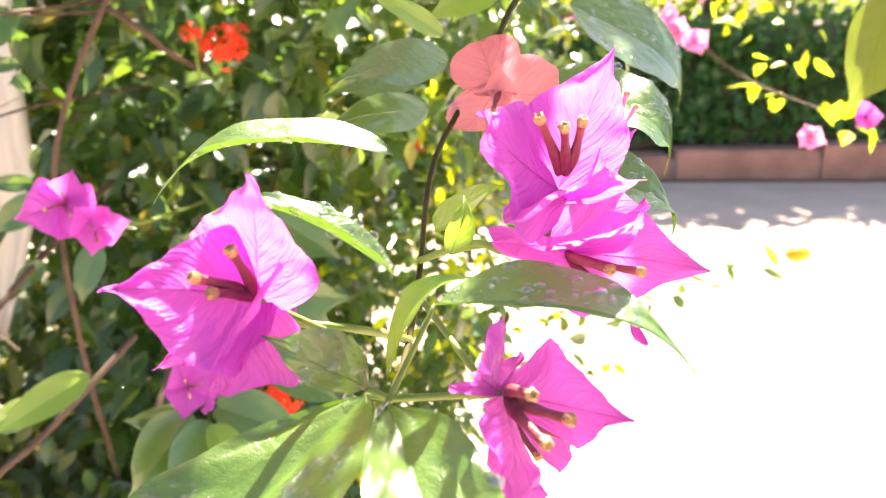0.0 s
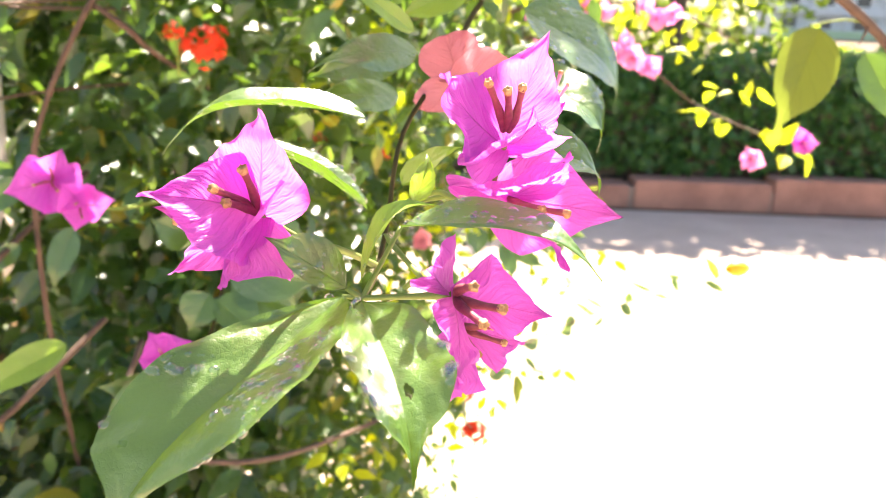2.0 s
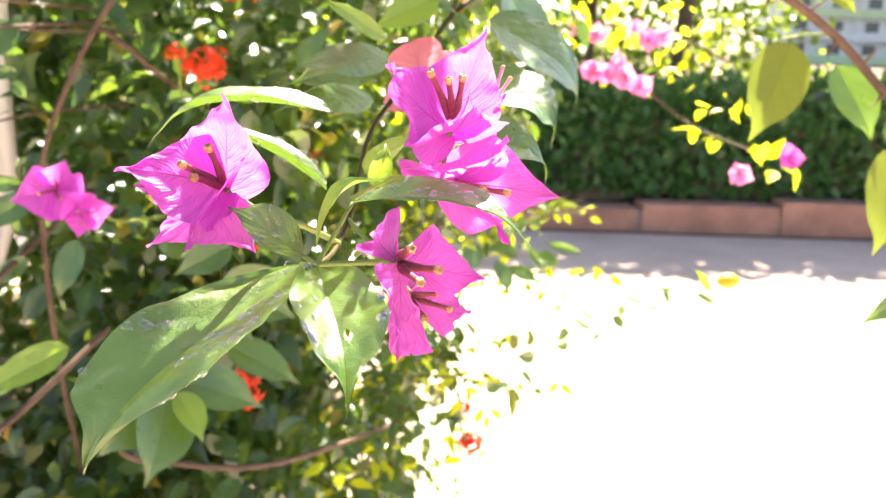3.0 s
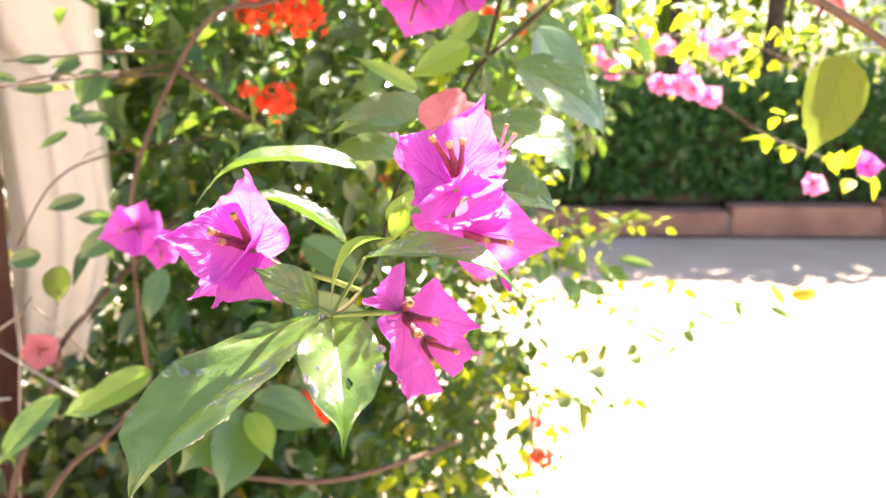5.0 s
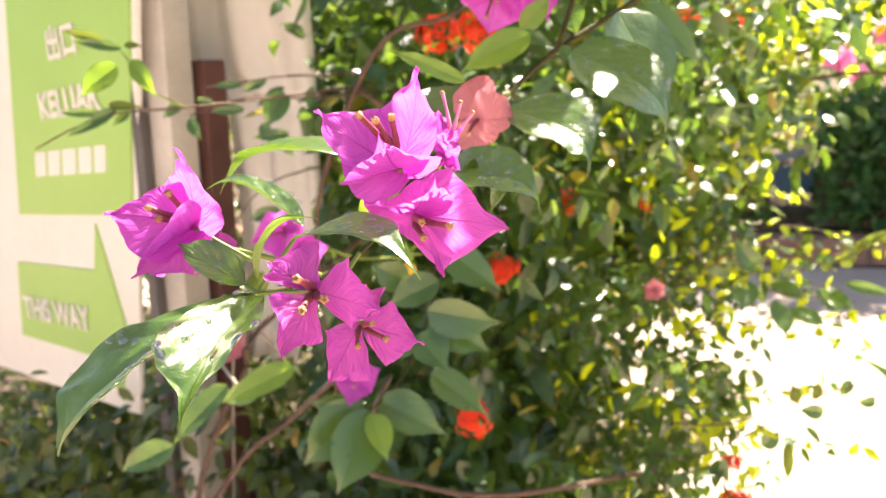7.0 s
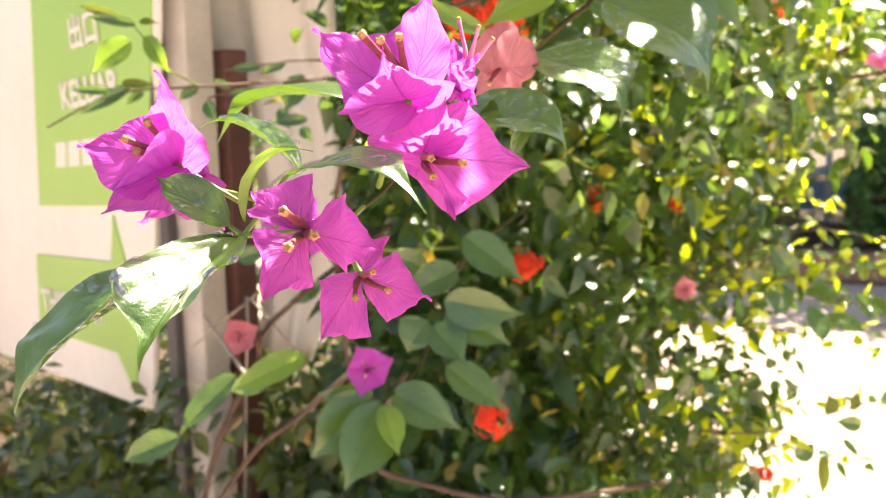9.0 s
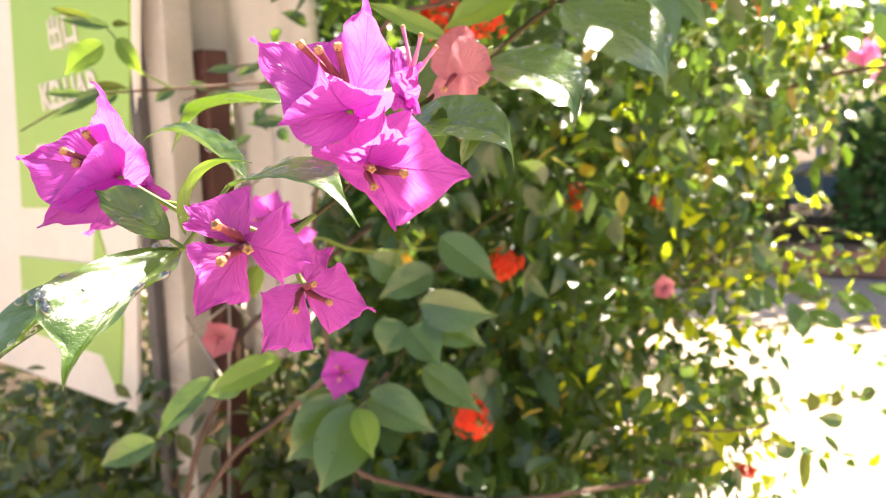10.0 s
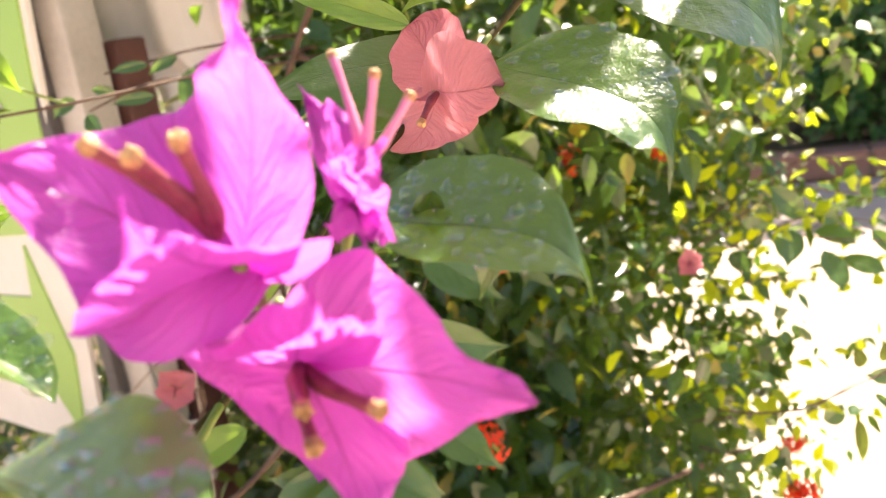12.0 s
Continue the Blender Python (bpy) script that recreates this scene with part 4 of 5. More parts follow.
leaf(branch, (0.0147, 0.3244, 1.2056), (0.0331, 0.3293, 1.1972), (0.0231, 0.3267, 1.2058), (0.0209, 0.3242, 1.1995), M_LEAF, seed=26)
leaf(branch, (0.0322, 0.3402, 1.1981), (0.0408, 0.3409, 1.1875), (0.0382, 0.3411, 1.1962), (0.0334, 0.3383, 1.1922), M_LEAF, seed=27)
leaf(branch, (0.0287, 0.3661, 1.2199), (0.0348, 0.3645, 1.2037), (0.0388, 0.3669, 1.2166), (0.0246, 0.3603, 1.2118), M_LEAF, seed=28)
leaf(branch, (0.0025, 0.3100, 1.1749), (-0.0387, 0.2620, 1.1684), (-0.0119, 0.2788, 1.1649), (-0.0144, 0.3047, 1.1799), M_LEAF, bow=0.003, seed=29)
leaf(branch, (-0.0046, 0.3000, 1.1570), (-0.0426, 0.2500, 1.1538), (-0.0180, 0.2697, 1.1495), (-0.0200, 0.2923, 1.1622), M_LEAF, bow=0.003, seed=30)
leaf(branch, (0.0020, 0.1878, 1.1374), (0.0057, 0.1926, 1.1514), (-0.0001, 0.1875, 1.1444), (0.0076, 0.1898, 1.1416), M_LEAF_YOUNG, seed=32)
leaf(branch, (0.0364, 0.2067, 1.1574), (0.0212, 0.2289, 1.1373), (0.0344, 0.2156, 1.1488), (0.0276, 0.2129, 1.1510), M_LEAF, seed=33)
leaf(branch, (0.0449, 0.2153, 1.1529), (0.0401, 0.2096, 1.1373), (0.0463, 0.2134, 1.1459), (0.0406, 0.2114, 1.1484), M_LEAF, seed=34)

# unseen leafy shoot, added above to break up the sunlight on the flower heads
tube("stem", [(0.0310, 0.3394, 1.1967), (0.045, 0.37, 1.26), (0.05, 0.40, 1.33), (0.04, 0.44, 1.42), (0.06, 0.47, 1.52)], [0.0012, 0.0014, 0.0014, 0.0013, 0.001], M_TWIG_GREEN, branch)
shade = random.Random(21)
for k in range(6):
    a = V(0.05, 0.40, 1.34 + 0.03 * k)
    e = V(shade.uniform(-0.10, 0.19), shade.uniform(0.24, 0.64), shade.uniform(1.40, 1.55))
    tube("stem", [a, a.lerp(e, 0.5) + V(0, 0, 0.02), e], [0.0012, 0.001, 0.0006], M_TWIG_GREEN, branch)
kept = 0
for k in range(3200):
    p = V(shade.uniform(-0.11, 0.19), shade.uniform(0.22, 0.66), shade.uniform(1.36, 1.56))
    a = shade.uniform(0, 2 * math.pi)
    d = V(math.cos(a), math.sin(a), shade.uniform(-0.6, 0.1)).normalized()
    size = shade.uniform(0.022, 0.042)
    if kept >= 640 or in_gap(p + d * size * 0.5, size * 0.46):
        continue
    kept += 1
    solo_leaf(SHADE_LEAF[k % 4], branch, p, d, V(shade.uniform(-0.3, 0.3), shade.uniform(-0.3, 0.3), 1), size, size * 0.52)

# salmon head and the half-open head beside it
tube("stem", [(0.0166, 0.2956, 1.1747), (0.026, 0.278, 1.178), (0.0255, 0.2690, 1.1753)], [0.0009, 0.0008, 0.0007], M_STEM, branch)
flower(branch, (0.0170, 0.2620, 1.1688), [
    ((0.0366, 0.2520, 1.1690), (0.0285, 0.2500, 1.1819), (0.0270, 0.2560, 1.1626), 0.003),
    ((0.0118, 0.2650, 1.1839), (0.0021, 0.2690, 1.1730), (0.0240, 0.2620, 1.1826), -0.002),
    ((0.0067, 0.2600, 1.1558), (0.0016, 0.2650, 1.1642), (0.0256, 0.2570, 1.1618), 0.003),
], [((0.0186, 0.2590, 1.1684), (0.0163, 0.2530, 1.1632))], M_SALMON, M_FLORET, stalk=(0.0210, 0.2820, 1.1748), shape=outline_round, ruffle=0.0014)
flower(branch, (0.0340, 0.1860, 1.1608), [
    ((0.0436, 0.1790, 1.1700), (0.0359, 0.1808, 1.1687), (0.0416, 0.1813, 1.1589), 0.001),
    ((0.0271, 0.1898, 1.1772), (0.0298, 0.1865, 1.1668), (0.0342, 0.1900, 1.1732), 0.001),
    ((0.0384, 0.1794, 1.1572), (0.0341, 0.1781, 1.1603), (0.0421, 0.1794, 1.1593), 0.001),
], [((0.0372, 0.1835, 1.1660), (0.0336, 0.1890, 1.1804)), ((0.0381, 0.1817, 1.1670), (0.0420, 0.1832, 1.1773)), ((0.0385, 0.1827, 1.1665), (0.0448, 0.1861, 1.1739))],
    M_BRACT, M_FLORET_PINK, stalk=(0.0240, 0.1950, 1.1480), tube_r=0.0009)


def open_flower(parent, at, size, face, material=M_BRACT, seed=0, spin=0.0, cup=0.35):
    """A flower head of three spread bracts and three florets that looks towards face."""
    r = random.Random(seed)
    at, f = Vector(at), Vector(face).normalized()
    x = f.orthogonal().normalized()
    y = f.cross(x)
    rays = []
    for k in range(3):
        a = spin + k * 2 * math.pi / 3 + r.uniform(-0.25, 0.25)
        d = x * math.cos(a) + y * math.sin(a)
        s = f.cross(d)
        size_k = size * r.uniform(0.85, 1.1)
        tip = at + d * size_k + f * size_k * (cup + r.uniform(-0.15, 0.2))
        mid = at + d * size_k * 0.45 + f * size_k * (cup * 0.45 + 0.12)
        rays.append((tip, mid - s * size_k * 0.6, mid + s * size_k * 0.6, -size_k * 0.05))
    florets = []
    for k in range(3):
        a = spin + k * 2 * math.pi / 3
        d = x * math.cos(a) + y * math.sin(a)
        foot = at + f * size * 0.08
        florets.append((foot, foot + d * size * 0.3 + f * size * 0.5))
    return flower(parent, at, rays, florets, material, M_FLORET, stalk=at - f * size * 0.5, tube_r=size * 0.045, ruffle=size * 0.05)


open_flower(branch, (-0.004, 0.358, 1.231), 0.026, (-0.2, -0.7, -0.5), seed=3, spin=0.4)
open_flower(branch, (0.016, 0.360, 1.232), 0.022, (0.3, -0.7, -0.3), seed=4, spin=1.1)

# ---- lower spray ----
spray = thing("bougainvillea_spray", (-0.1435, 0.4264, 0.9515), "low bougainvillea spray with one small magenta flower", "flower branch")
tube("stem", [(-0.1435, 0.4264, 0.9515), (-0.1344, 0.4619, 0.9643), (-0.1298, 0.4987, 0.9929), (-0.1278, 0.5295, 1.0259), (-0.14, 0.62, 1.035), (-0.16, 0.80, 1.04)], [0.0009, 0.001, 0.0011, 0.0012, 0.0014, 0.002], M_TWIG_GREEN, spray)


def spray_leaf(base, tip, left, right, material, seed):
    """A leaf of the spray, drawn out to a point past its broad middle."""
    mid = (Vector(left) + Vector(right)) / 2
    left, right = (mid + (Vector(q) - mid) * 1.28 for q in (left, right))
    return leaf(spray, base, tip, left, right, material, seed=seed)


open_flower(spray, (-0.1500, 0.4215, 0.9773), 0.019, (0.5, -0.8, 0.3), seed=5, spin=0.5, cup=0.12)
spray_leaf( (-0.1453, 0.4258, 0.9528), (-0.1492, 0.3798, 0.9061), (-0.1287, 0.4122, 0.9276), (-0.1566, 0.3987, 0.9420), M_LEAF, seed=35)
spray_leaf( (-0.1384, 0.4180, 0.9537), (-0.1167, 0.3999, 0.9264), (-0.1211, 0.4149, 0.9461), (-0.1342, 0.4056, 0.9424), M_LEAF_YOUNG, seed=36)
spray_leaf( (-0.1542, 0.4330, 0.9533), (-0.1819, 0.3896, 0.9200), (-0.1502, 0.4161, 0.9273), (-0.1738, 0.4092, 0.9540), M_LEAF, seed=37)
spray_leaf( (-0.1426, 0.4388, 0.9545), (-0.0828, 0.4302, 0.9378), (-0.1128, 0.4398, 0.9621), (-0.1219, 0.4275, 0.9402), M_LEAF, seed=38)
spray_leaf( (-0.1542, 0.4334, 0.9553), (-0.1906, 0.4162, 0.9576), (-0.1673, 0.4240, 0.9464), (-0.1669, 0.4253, 0.9626), M_LEAF, seed=39)
spray_leaf( (-0.1287, 0.4453, 0.9536), (-0.0947, 0.4462, 0.9341), (-0.1102, 0.4478, 0.9542), (-0.1190, 0.4399, 0.9400), M_LEAF, seed=40)
spray_leaf( (-0.1349, 0.4856, 0.9962), (-0.1476, 0.4742, 0.9721), (-0.1308, 0.4797, 0.9831), (-0.1509, 0.4760, 0.9954), M_LEAF, seed=41)
spray_leaf( (-0.1239, 0.4939, 1.0100), (-0.0577, 0.4909, 1.0051), (-0.0955, 0.4916, 1.0197), (-0.0996, 0.4867, 0.9932), M_LEAF, seed=42)
spray_leaf( (-0.1235, 0.5207, 1.0280), (-0.1624, 0.4977, 1.0091), (-0.1326, 0.5088, 1.0129), (-0.1432, 0.5101, 1.0331), M_LEAF, seed=43)
spray_leaf( (-0.1217, 0.4931, 1.0016), (-0.0697, 0.4910, 0.9801), (-0.0946, 0.4964, 1.0076), (-0.1045, 0.4839, 0.9845), M_LEAF, seed=44)
spray_leaf( (-0.1204, 0.5278, 1.0535), (-0.0695, 0.5225, 1.0202), (-0.0932, 0.5280, 1.0508), (-0.1065, 0.5177, 1.0318), M_LEAF, seed=45)
spray_leaf( (-0.1205, 0.4851, 0.9621), (-0.0621, 0.4633, 0.9398), (-0.0909, 0.4802, 0.9633), (-0.1018, 0.4698, 0.9472), M_LEAF, seed=46)
spray_leaf( (-0.1545, 0.5277, 1.0252), (-0.1835, 0.5170, 1.0403), (-0.1692, 0.5174, 1.0194), (-0.1608, 0.5233, 1.0397), M_LEAF, seed=47)
spray_leaf( (-0.1310, 0.4865, 0.9918), (-0.0989, 0.4742, 0.9679), (-0.1076, 0.4875, 0.9924), (-0.1232, 0.4733, 0.9778), M_LEAF, seed=48)
spray_leaf( (-0.2537, 0.4422, 0.9570), (-0.2809, 0.4261, 0.9437), (-0.2592, 0.4350, 0.9434), (-0.2658, 0.4335, 0.9587), M_LEAF, seed=49)
spray_leaf( (-0.3021, 0.4610, 0.9431), (-0.3427, 0.4312, 0.8964), (-0.3113, 0.4478, 0.9211), (-0.3251, 0.4466, 0.9339), M_LEAF, seed=50)
spray_leaf( (-0.3281, 0.4171, 0.9035), (-0.3683, 0.3939, 0.8862), (-0.3387, 0.4052, 0.8903), (-0.3475, 0.4071, 0.9081), M_LEAF, seed=51)
spray_leaf( (-0.2165, 0.4413, 0.9744), (-0.2655, 0.4124, 0.9506), (-0.2304, 0.4276, 0.9591), (-0.2392, 0.4289, 0.9756), M_LEAF_YOUNG, seed=52)

# unseen leaves added high over the spray to keep the sun off it
over = random.Random(77)
for k in range(150):
    a, b, c = over.gauss(0, 0.07), over.gauss(0, 0.05), over.uniform(0.46, 0.66)
    q = V(-0.125 + a, 0.44 + b, 0.95) + sun_to * c
    d = V(over.uniform(-1, 1), over.uniform(-1, 1), over.uniform(-0.4, 0.2)).normalized()
    size = over.uniform(0.03, 0.05)
    if not in_gap(q + d * size * 0.5, size * 0.46):
        solo_leaf(SHADE_LEAF[k % 4], bush, q, d, V(over.uniform(-0.4, 0.4), over.uniform(-0.4, 0.4), 1), size, size * 0.52)

# ---- flower head further back among the leaves ----
back_spray = thing("bougainvillea_spray", (-0.22, 0.47, 1.06), "bougainvillea twig with a paler magenta flower head", "flower branch")
open_flower(back_spray, (-0.2224, 0.4562, 1.0785), 0.026, (0.2, -0.95, 0.2), seed=6, spin=1.6)
open_flower(back_spray, (-0.2058, 0.4544, 1.0667), 0.020, (0.5, -0.85, -0.2), seed=7, spin=0.6)
tube("stem", [(-0.20, 0.462, 1.062), (-0.21, 0.50, 1.055), (-0.24, 0.62, 1.02), (-0.25, 0.85, 0.98)], [0.001, 0.0013, 0.0016, 0.002], M_STEM, back_spray)

# ---- twig across the sign ----
vine = thing("leafy_twig", (-0.40, 0.463, 1.175), "thin leafy twig hanging in front of the green sign", "twig")
tube("stem", [(-0.4696, 0.4478, 1.1508), (-0.4020, 0.4632, 1.1753), (-0.3390, 0.4944, 1.1781), (-0.3228, 0.5707, 1.1809), (-0.30, 0.80, 1.19)], [0.0007, 0.0009, 0.0011, 0.0013, 0.002], M_TWIG, vine)
tube("stem", [(-0.34, 0.495, 1.1785), (-0.3593, 0.4698, 1.1986), (-0.3766, 0.4742, 1.2211), (-0.3998, 0.4782, 1.2390)], [0.001, 0.0009, 0.0008, 0.0006], M_STEM, vine)
leaf(vine, (-0.3687, 0.4541, 1.2154), (-0.3948, 0.4363, 1.1918), (-0.3699, 0.4463, 1.1976), (-0.3847, 0.4432, 1.2164), M_LEAF_YOUNG, seed=53)
leaf(vine, (-0.3658, 0.4678, 1.2200), (-0.3461, 0.4704, 1.1878), (-0.3514, 0.4708, 1.2121), (-0.3635, 0.4632, 1.2042), M_LEAF_YOUNG, seed=54)
leaf(vine, (-0.3916, 0.4701, 1.2356), (-0.4251, 0.4565, 1.2476), (-0.4048, 0.4625, 1.2361), (-0.4029, 0.4653, 1.2446), M_LEAF_YELLOW, seed=55)
leaf(vine, (-0.3811, 0.4741, 1.2304), (-0.4186, 0.4576, 1.2382), (-0.3952, 0.4654, 1.2287), (-0.3943, 0.4680, 1.2385), M_LEAF, seed=56)
leaf(vine, (-0.3870, 0.4832, 1.2336), (-0.3722, 0.4899, 1.2313), (-0.3809, 0.4858, 1.2361), (-0.3812, 0.4842, 1.2297), M_LEAF_YELLOW, seed=57)
leaf(vine, (-0.3957, 0.4662, 1.1749), (-0.4301, 0.4460, 1.1588), (-0.4061, 0.4574, 1.1644), (-0.4104, 0.4574, 1.1737), M_LEAF, seed=58)
leaf(vine, (-0.3916, 0.4691, 1.1792), (-0.4144, 0.4559, 1.1692), (-0.3974, 0.4628, 1.1705), (-0.4019, 0.4629, 1.1808), M_LEAF, seed=59)
leaf(vine, (-0.3981, 0.4671, 1.1842), (-0.3706, 0.4795, 1.1801), (-0.3870, 0.4718, 1.1874), (-0.3873, 0.4697, 1.1783), M_LEAF_YELLOW, seed=60)
leaf(vine, (-0.4021, 0.4637, 1.1776), (-0.4358, 0.4478, 1.1797), (-0.4143, 0.4559, 1.1745), (-0.4146, 0.4576, 1.1827), M_LEAF, seed=61)
leaf(vine, (-0.3968, 0.4887, 1.1767), (-0.4094, 0.4802, 1.1658), (-0.3985, 0.4850, 1.1693), (-0.4037, 0.4840, 1.1762), M_LEAF, seed=62)

# ---- vine over the sheet ----
sheet_vine = thing("leafy_twig", (-0.35, 0.60, 1.18), "dark leafy twig trailing across the white sheet", "twig")
tube("stem", [(-0.4030, 0.5734, 1.1693), (-0.3526, 0.5959, 1.1827), (-0.3178, 0.6413, 1.1796), (-0.28, 0.85, 1.18)], [0.0008, 0.001, 0.0012, 0.002], M_TWIG, sheet_vine)
tube("stem", [(-0.3887, 0.5851, 1.1951), (-0.3430, 0.6035, 1.1992), (-0.3239, 0.6444, 1.2019), (-0.28, 0.86, 1.20)], [0.0008, 0.001, 0.0012, 0.002], M_TWIG, sheet_vine)
tube("stem", [(-0.43, 0.63, 1.02), (-0.40, 0.66, 1.08), (-0.36, 0.72, 1.10), (-0.3, 0.88, 1.10)], [0.0008, 0.001, 0.0012, 0.002], M_TWIG, sheet_vine)
leaf(sheet_vine, (-0.3227, 0.6190, 1.1861), (-0.3370, 0.6053, 1.1520), (-0.3144, 0.6137, 1.1675), (-0.3393, 0.6074, 1.1804), M_LEAF, seed=63)
leaf(sheet_vine, (-0.3161, 0.6117, 1.1456), (-0.3511, 0.5979, 1.1436), (-0.3280, 0.6037, 1.1387), (-0.3297, 0.6062, 1.1516), M_LEAF, seed=64)
leaf(sheet_vine, (-0.3466, 0.5972, 1.1337), (-0.3693, 0.5849, 1.1187), (-0.3525, 0.5916, 1.1245), (-0.3573, 0.5915, 1.1319), M_LEAF, seed=65)
leaf(sheet_vine, (-0.3423, 0.6047, 1.1576), (-0.3312, 0.6035, 1.1356), (-0.3316, 0.6055, 1.1525), (-0.3434, 0.5997, 1.1468), M_LEAF, seed=66)
leaf(sheet_vine, (-0.3461, 0.5848, 1.1724), (-0.3788, 0.5722, 1.1714), (-0.3575, 0.5777, 1.1670), (-0.3586, 0.5798, 1.1775), M_LEAF, seed=67)
leaf(sheet_vine, (-0.3495, 0.5893, 1.1960), (-0.3771, 0.5785, 1.1948), (-0.3590, 0.5832, 1.1911), (-0.3601, 0.5850, 1.2006), M_LEAF, seed=68)
leaf(sheet_vine, (-0.3269, 0.5983, 1.1975), (-0.3492, 0.5875, 1.1882), (-0.3330, 0.5928, 1.1899), (-0.3369, 0.5934, 1.1987), M_LEAF, seed=69)
leaf(sheet_vine, (-0.3962, 0.5645, 1.1670), (-0.3844, 0.5638, 1.1455), (-0.3855, 0.5655, 1.1622), (-0.3967, 0.5597, 1.1562), M_LEAF, seed=70)
leaf(sheet_vine, (-0.4042, 0.5647, 1.1805), (-0.4214, 0.5552, 1.1683), (-0.4065, 0.5597, 1.1709), (-0.4139, 0.5595, 1.1815), M_LEAF, seed=71)
leaf(sheet_vine, (-0.3740, 0.5758, 1.1790), (-0.3918, 0.5705, 1.1851), (-0.3814, 0.5712, 1.1771), (-0.3793, 0.5742, 1.1860), M_LEAF, seed=72)
leaf(sheet_vine, (-0.3154, 0.5993, 1.1385), (-0.3047, 0.6000, 1.1247), (-0.3065, 0.6007, 1.1370), (-0.3151, 0.5958, 1.1302), M_LEAF, seed=73)
leaf(sheet_vine, (-0.3776, 0.6696, 1.0601), (-0.4169, 0.6641, 1.0489), (-0.3897, 0.6634, 1.0480), (-0.3950, 0.6673, 1.0648), M_LEAF, seed=74)
leaf(sheet_vine, (-0.3490, 0.6667, 1.0410), (-0.3885, 0.6640, 1.0408), (-0.3637, 0.6616, 1.0332), (-0.3640, 0.6657, 1.0497), M_LEAF, seed=75)
leaf(sheet_vine, (-0.3308, 0.6456, 1.0344), (-0.3742, 0.6352, 1.0048), (-0.3387, 0.6359, 1.0126), (-0.3554, 0.6405, 1.0354), M_LEAF, seed=76)
leaf(sheet_vine, (-0.3420, 0.6506, 0.9752), (-0.3708, 0.6424, 0.9504), (-0.3464, 0.6438, 0.9593), (-0.3592, 0.6465, 0.9733), M_LEAF, seed=77)
leaf(sheet_vine, (-0.4127, 0.6700, 0.9889), (-0.4147, 0.6599, 0.9495), (-0.3970, 0.6630, 0.9739), (-0.4294, 0.6614, 0.9760), M_LEAF_YELLOW, seed=78)
leaf(sheet_vine, (-0.4331, 0.6714, 1.0001), (-0.4677, 0.6669, 0.9915), (-0.4430, 0.6644, 0.9866), (-0.4491, 0.6694, 1.0084), M_LEAF, seed=79)
leaf(sheet_vine, (-0.2972, 0.6578, 0.9918), (-0.3130, 0.6429, 0.9369), (-0.2894, 0.6486, 0.9679), (-0.3166, 0.6488, 0.9757), M_LEAF, seed=80)

# ---- thorny twig with yellowing leaves ----
yellow_twig = thing("thorny_twig", (0.36, 0.528, 1.16), "thorny brown bougainvillea twig with yellowing leaves", "twig")
tube("stem", [(0.12, 0.52, 1.300), (0.1963, 0.4864, 1.2539), (0.2651, 0.5188, 1.2301), (0.3223, 0.5288, 1.1973), (0.3636, 0.5278, 1.1592), (0.4060, 0.5266, 1.1209), (0.46, 0.54, 1.06)], [0.0042, 0.0038, 0.0036, 0.0034, 0.0032, 0.0030, 0.0026], M_TWIG, yellow_twig, "reddish brown bark")
tube("stem", [(0.385, 0.5275, 1.140), (0.3869, 0.5367, 1.1167), (0.3901, 0.5238, 1.0655), (0.4043, 0.5165, 1.0391)], [0.0012, 0.001, 0.001, 0.0008], M_TWIG, yellow_twig)
for p, q in (((0.2651, 0.5188, 1.2301), (0.256, 0.508, 1.214)), ((0.3223, 0.5288, 1.1973), (0.312, 0.520, 1.183)), ((0.343, 0.528, 1.18), (0.352, 0.522, 1.192)), ((0.3636, 0.5278, 1.1592), (0.353, 0.522, 1.149)), ((0.385, 0.527, 1.141), (0.397, 0.520, 1.152)), ((0.295, 0.524, 1.214), (0.306, 0.516, 1.226)), ((0.405, 0.527, 1.122), (0.394, 0.520, 1.110)), ((0.24, 0.507, 1.24), (0.235, 0.498, 1.222))):
    tube("thorn", [p, Vector(p).lerp(Vector(q), 0.5), q], [0.0016, 0.001, 0.0002], M_TWIG, yellow_twig)
open_flower(yellow_twig, (0.3018, 0.60, 1.2426), 0.024, (-0.2, -0.6, -0.7), M_SALMON, seed=8)
tube("leaf_stalk", [(0.3223, 0.5288, 1.1973), (0.305, 0.53, 1.2), (0.2790, 0.529, 1.195)], [0.001, 0.0008, 0.0007], M_STEM, yellow_twig)
leaf(yellow_twig, (0.2994, 0.5546, 1.1934), (0.2692, 0.5368, 1.1174), (0.3114, 0.5384, 1.1574), (0.2638, 0.5448, 1.1748), M_LEAF_YELLOW, seed=81)
leaf(yellow_twig, (0.3846, 0.5370, 1.1175), (0.3695, 0.5169, 1.0346), (0.4008, 0.5221, 1.0838), (0.3565, 0.5258, 1.0910), M_LEAF_YELLOW, seed=82)
leaf(yellow_twig, (0.3427, 0.5642, 1.1774), (0.3716, 0.5487, 1.1206), (0.3710, 0.5549, 1.1656), (0.3359, 0.5521, 1.1484), M_LEAF, seed=83)
leaf(yellow_twig, (0.3853, 0.5530, 1.1400), (0.4140, 0.5411, 1.0977), (0.4116, 0.5458, 1.1352), (0.3804, 0.5421, 1.1150), M_LEAF, seed=84)
leaf(yellow_twig, (0.3952, 0.4837, 1.0300), (0.3420, 0.4765, 0.9920), (0.3808, 0.4763, 1.0083), (0.3690, 0.4807, 1.0240), M_LEAF, seed=85)
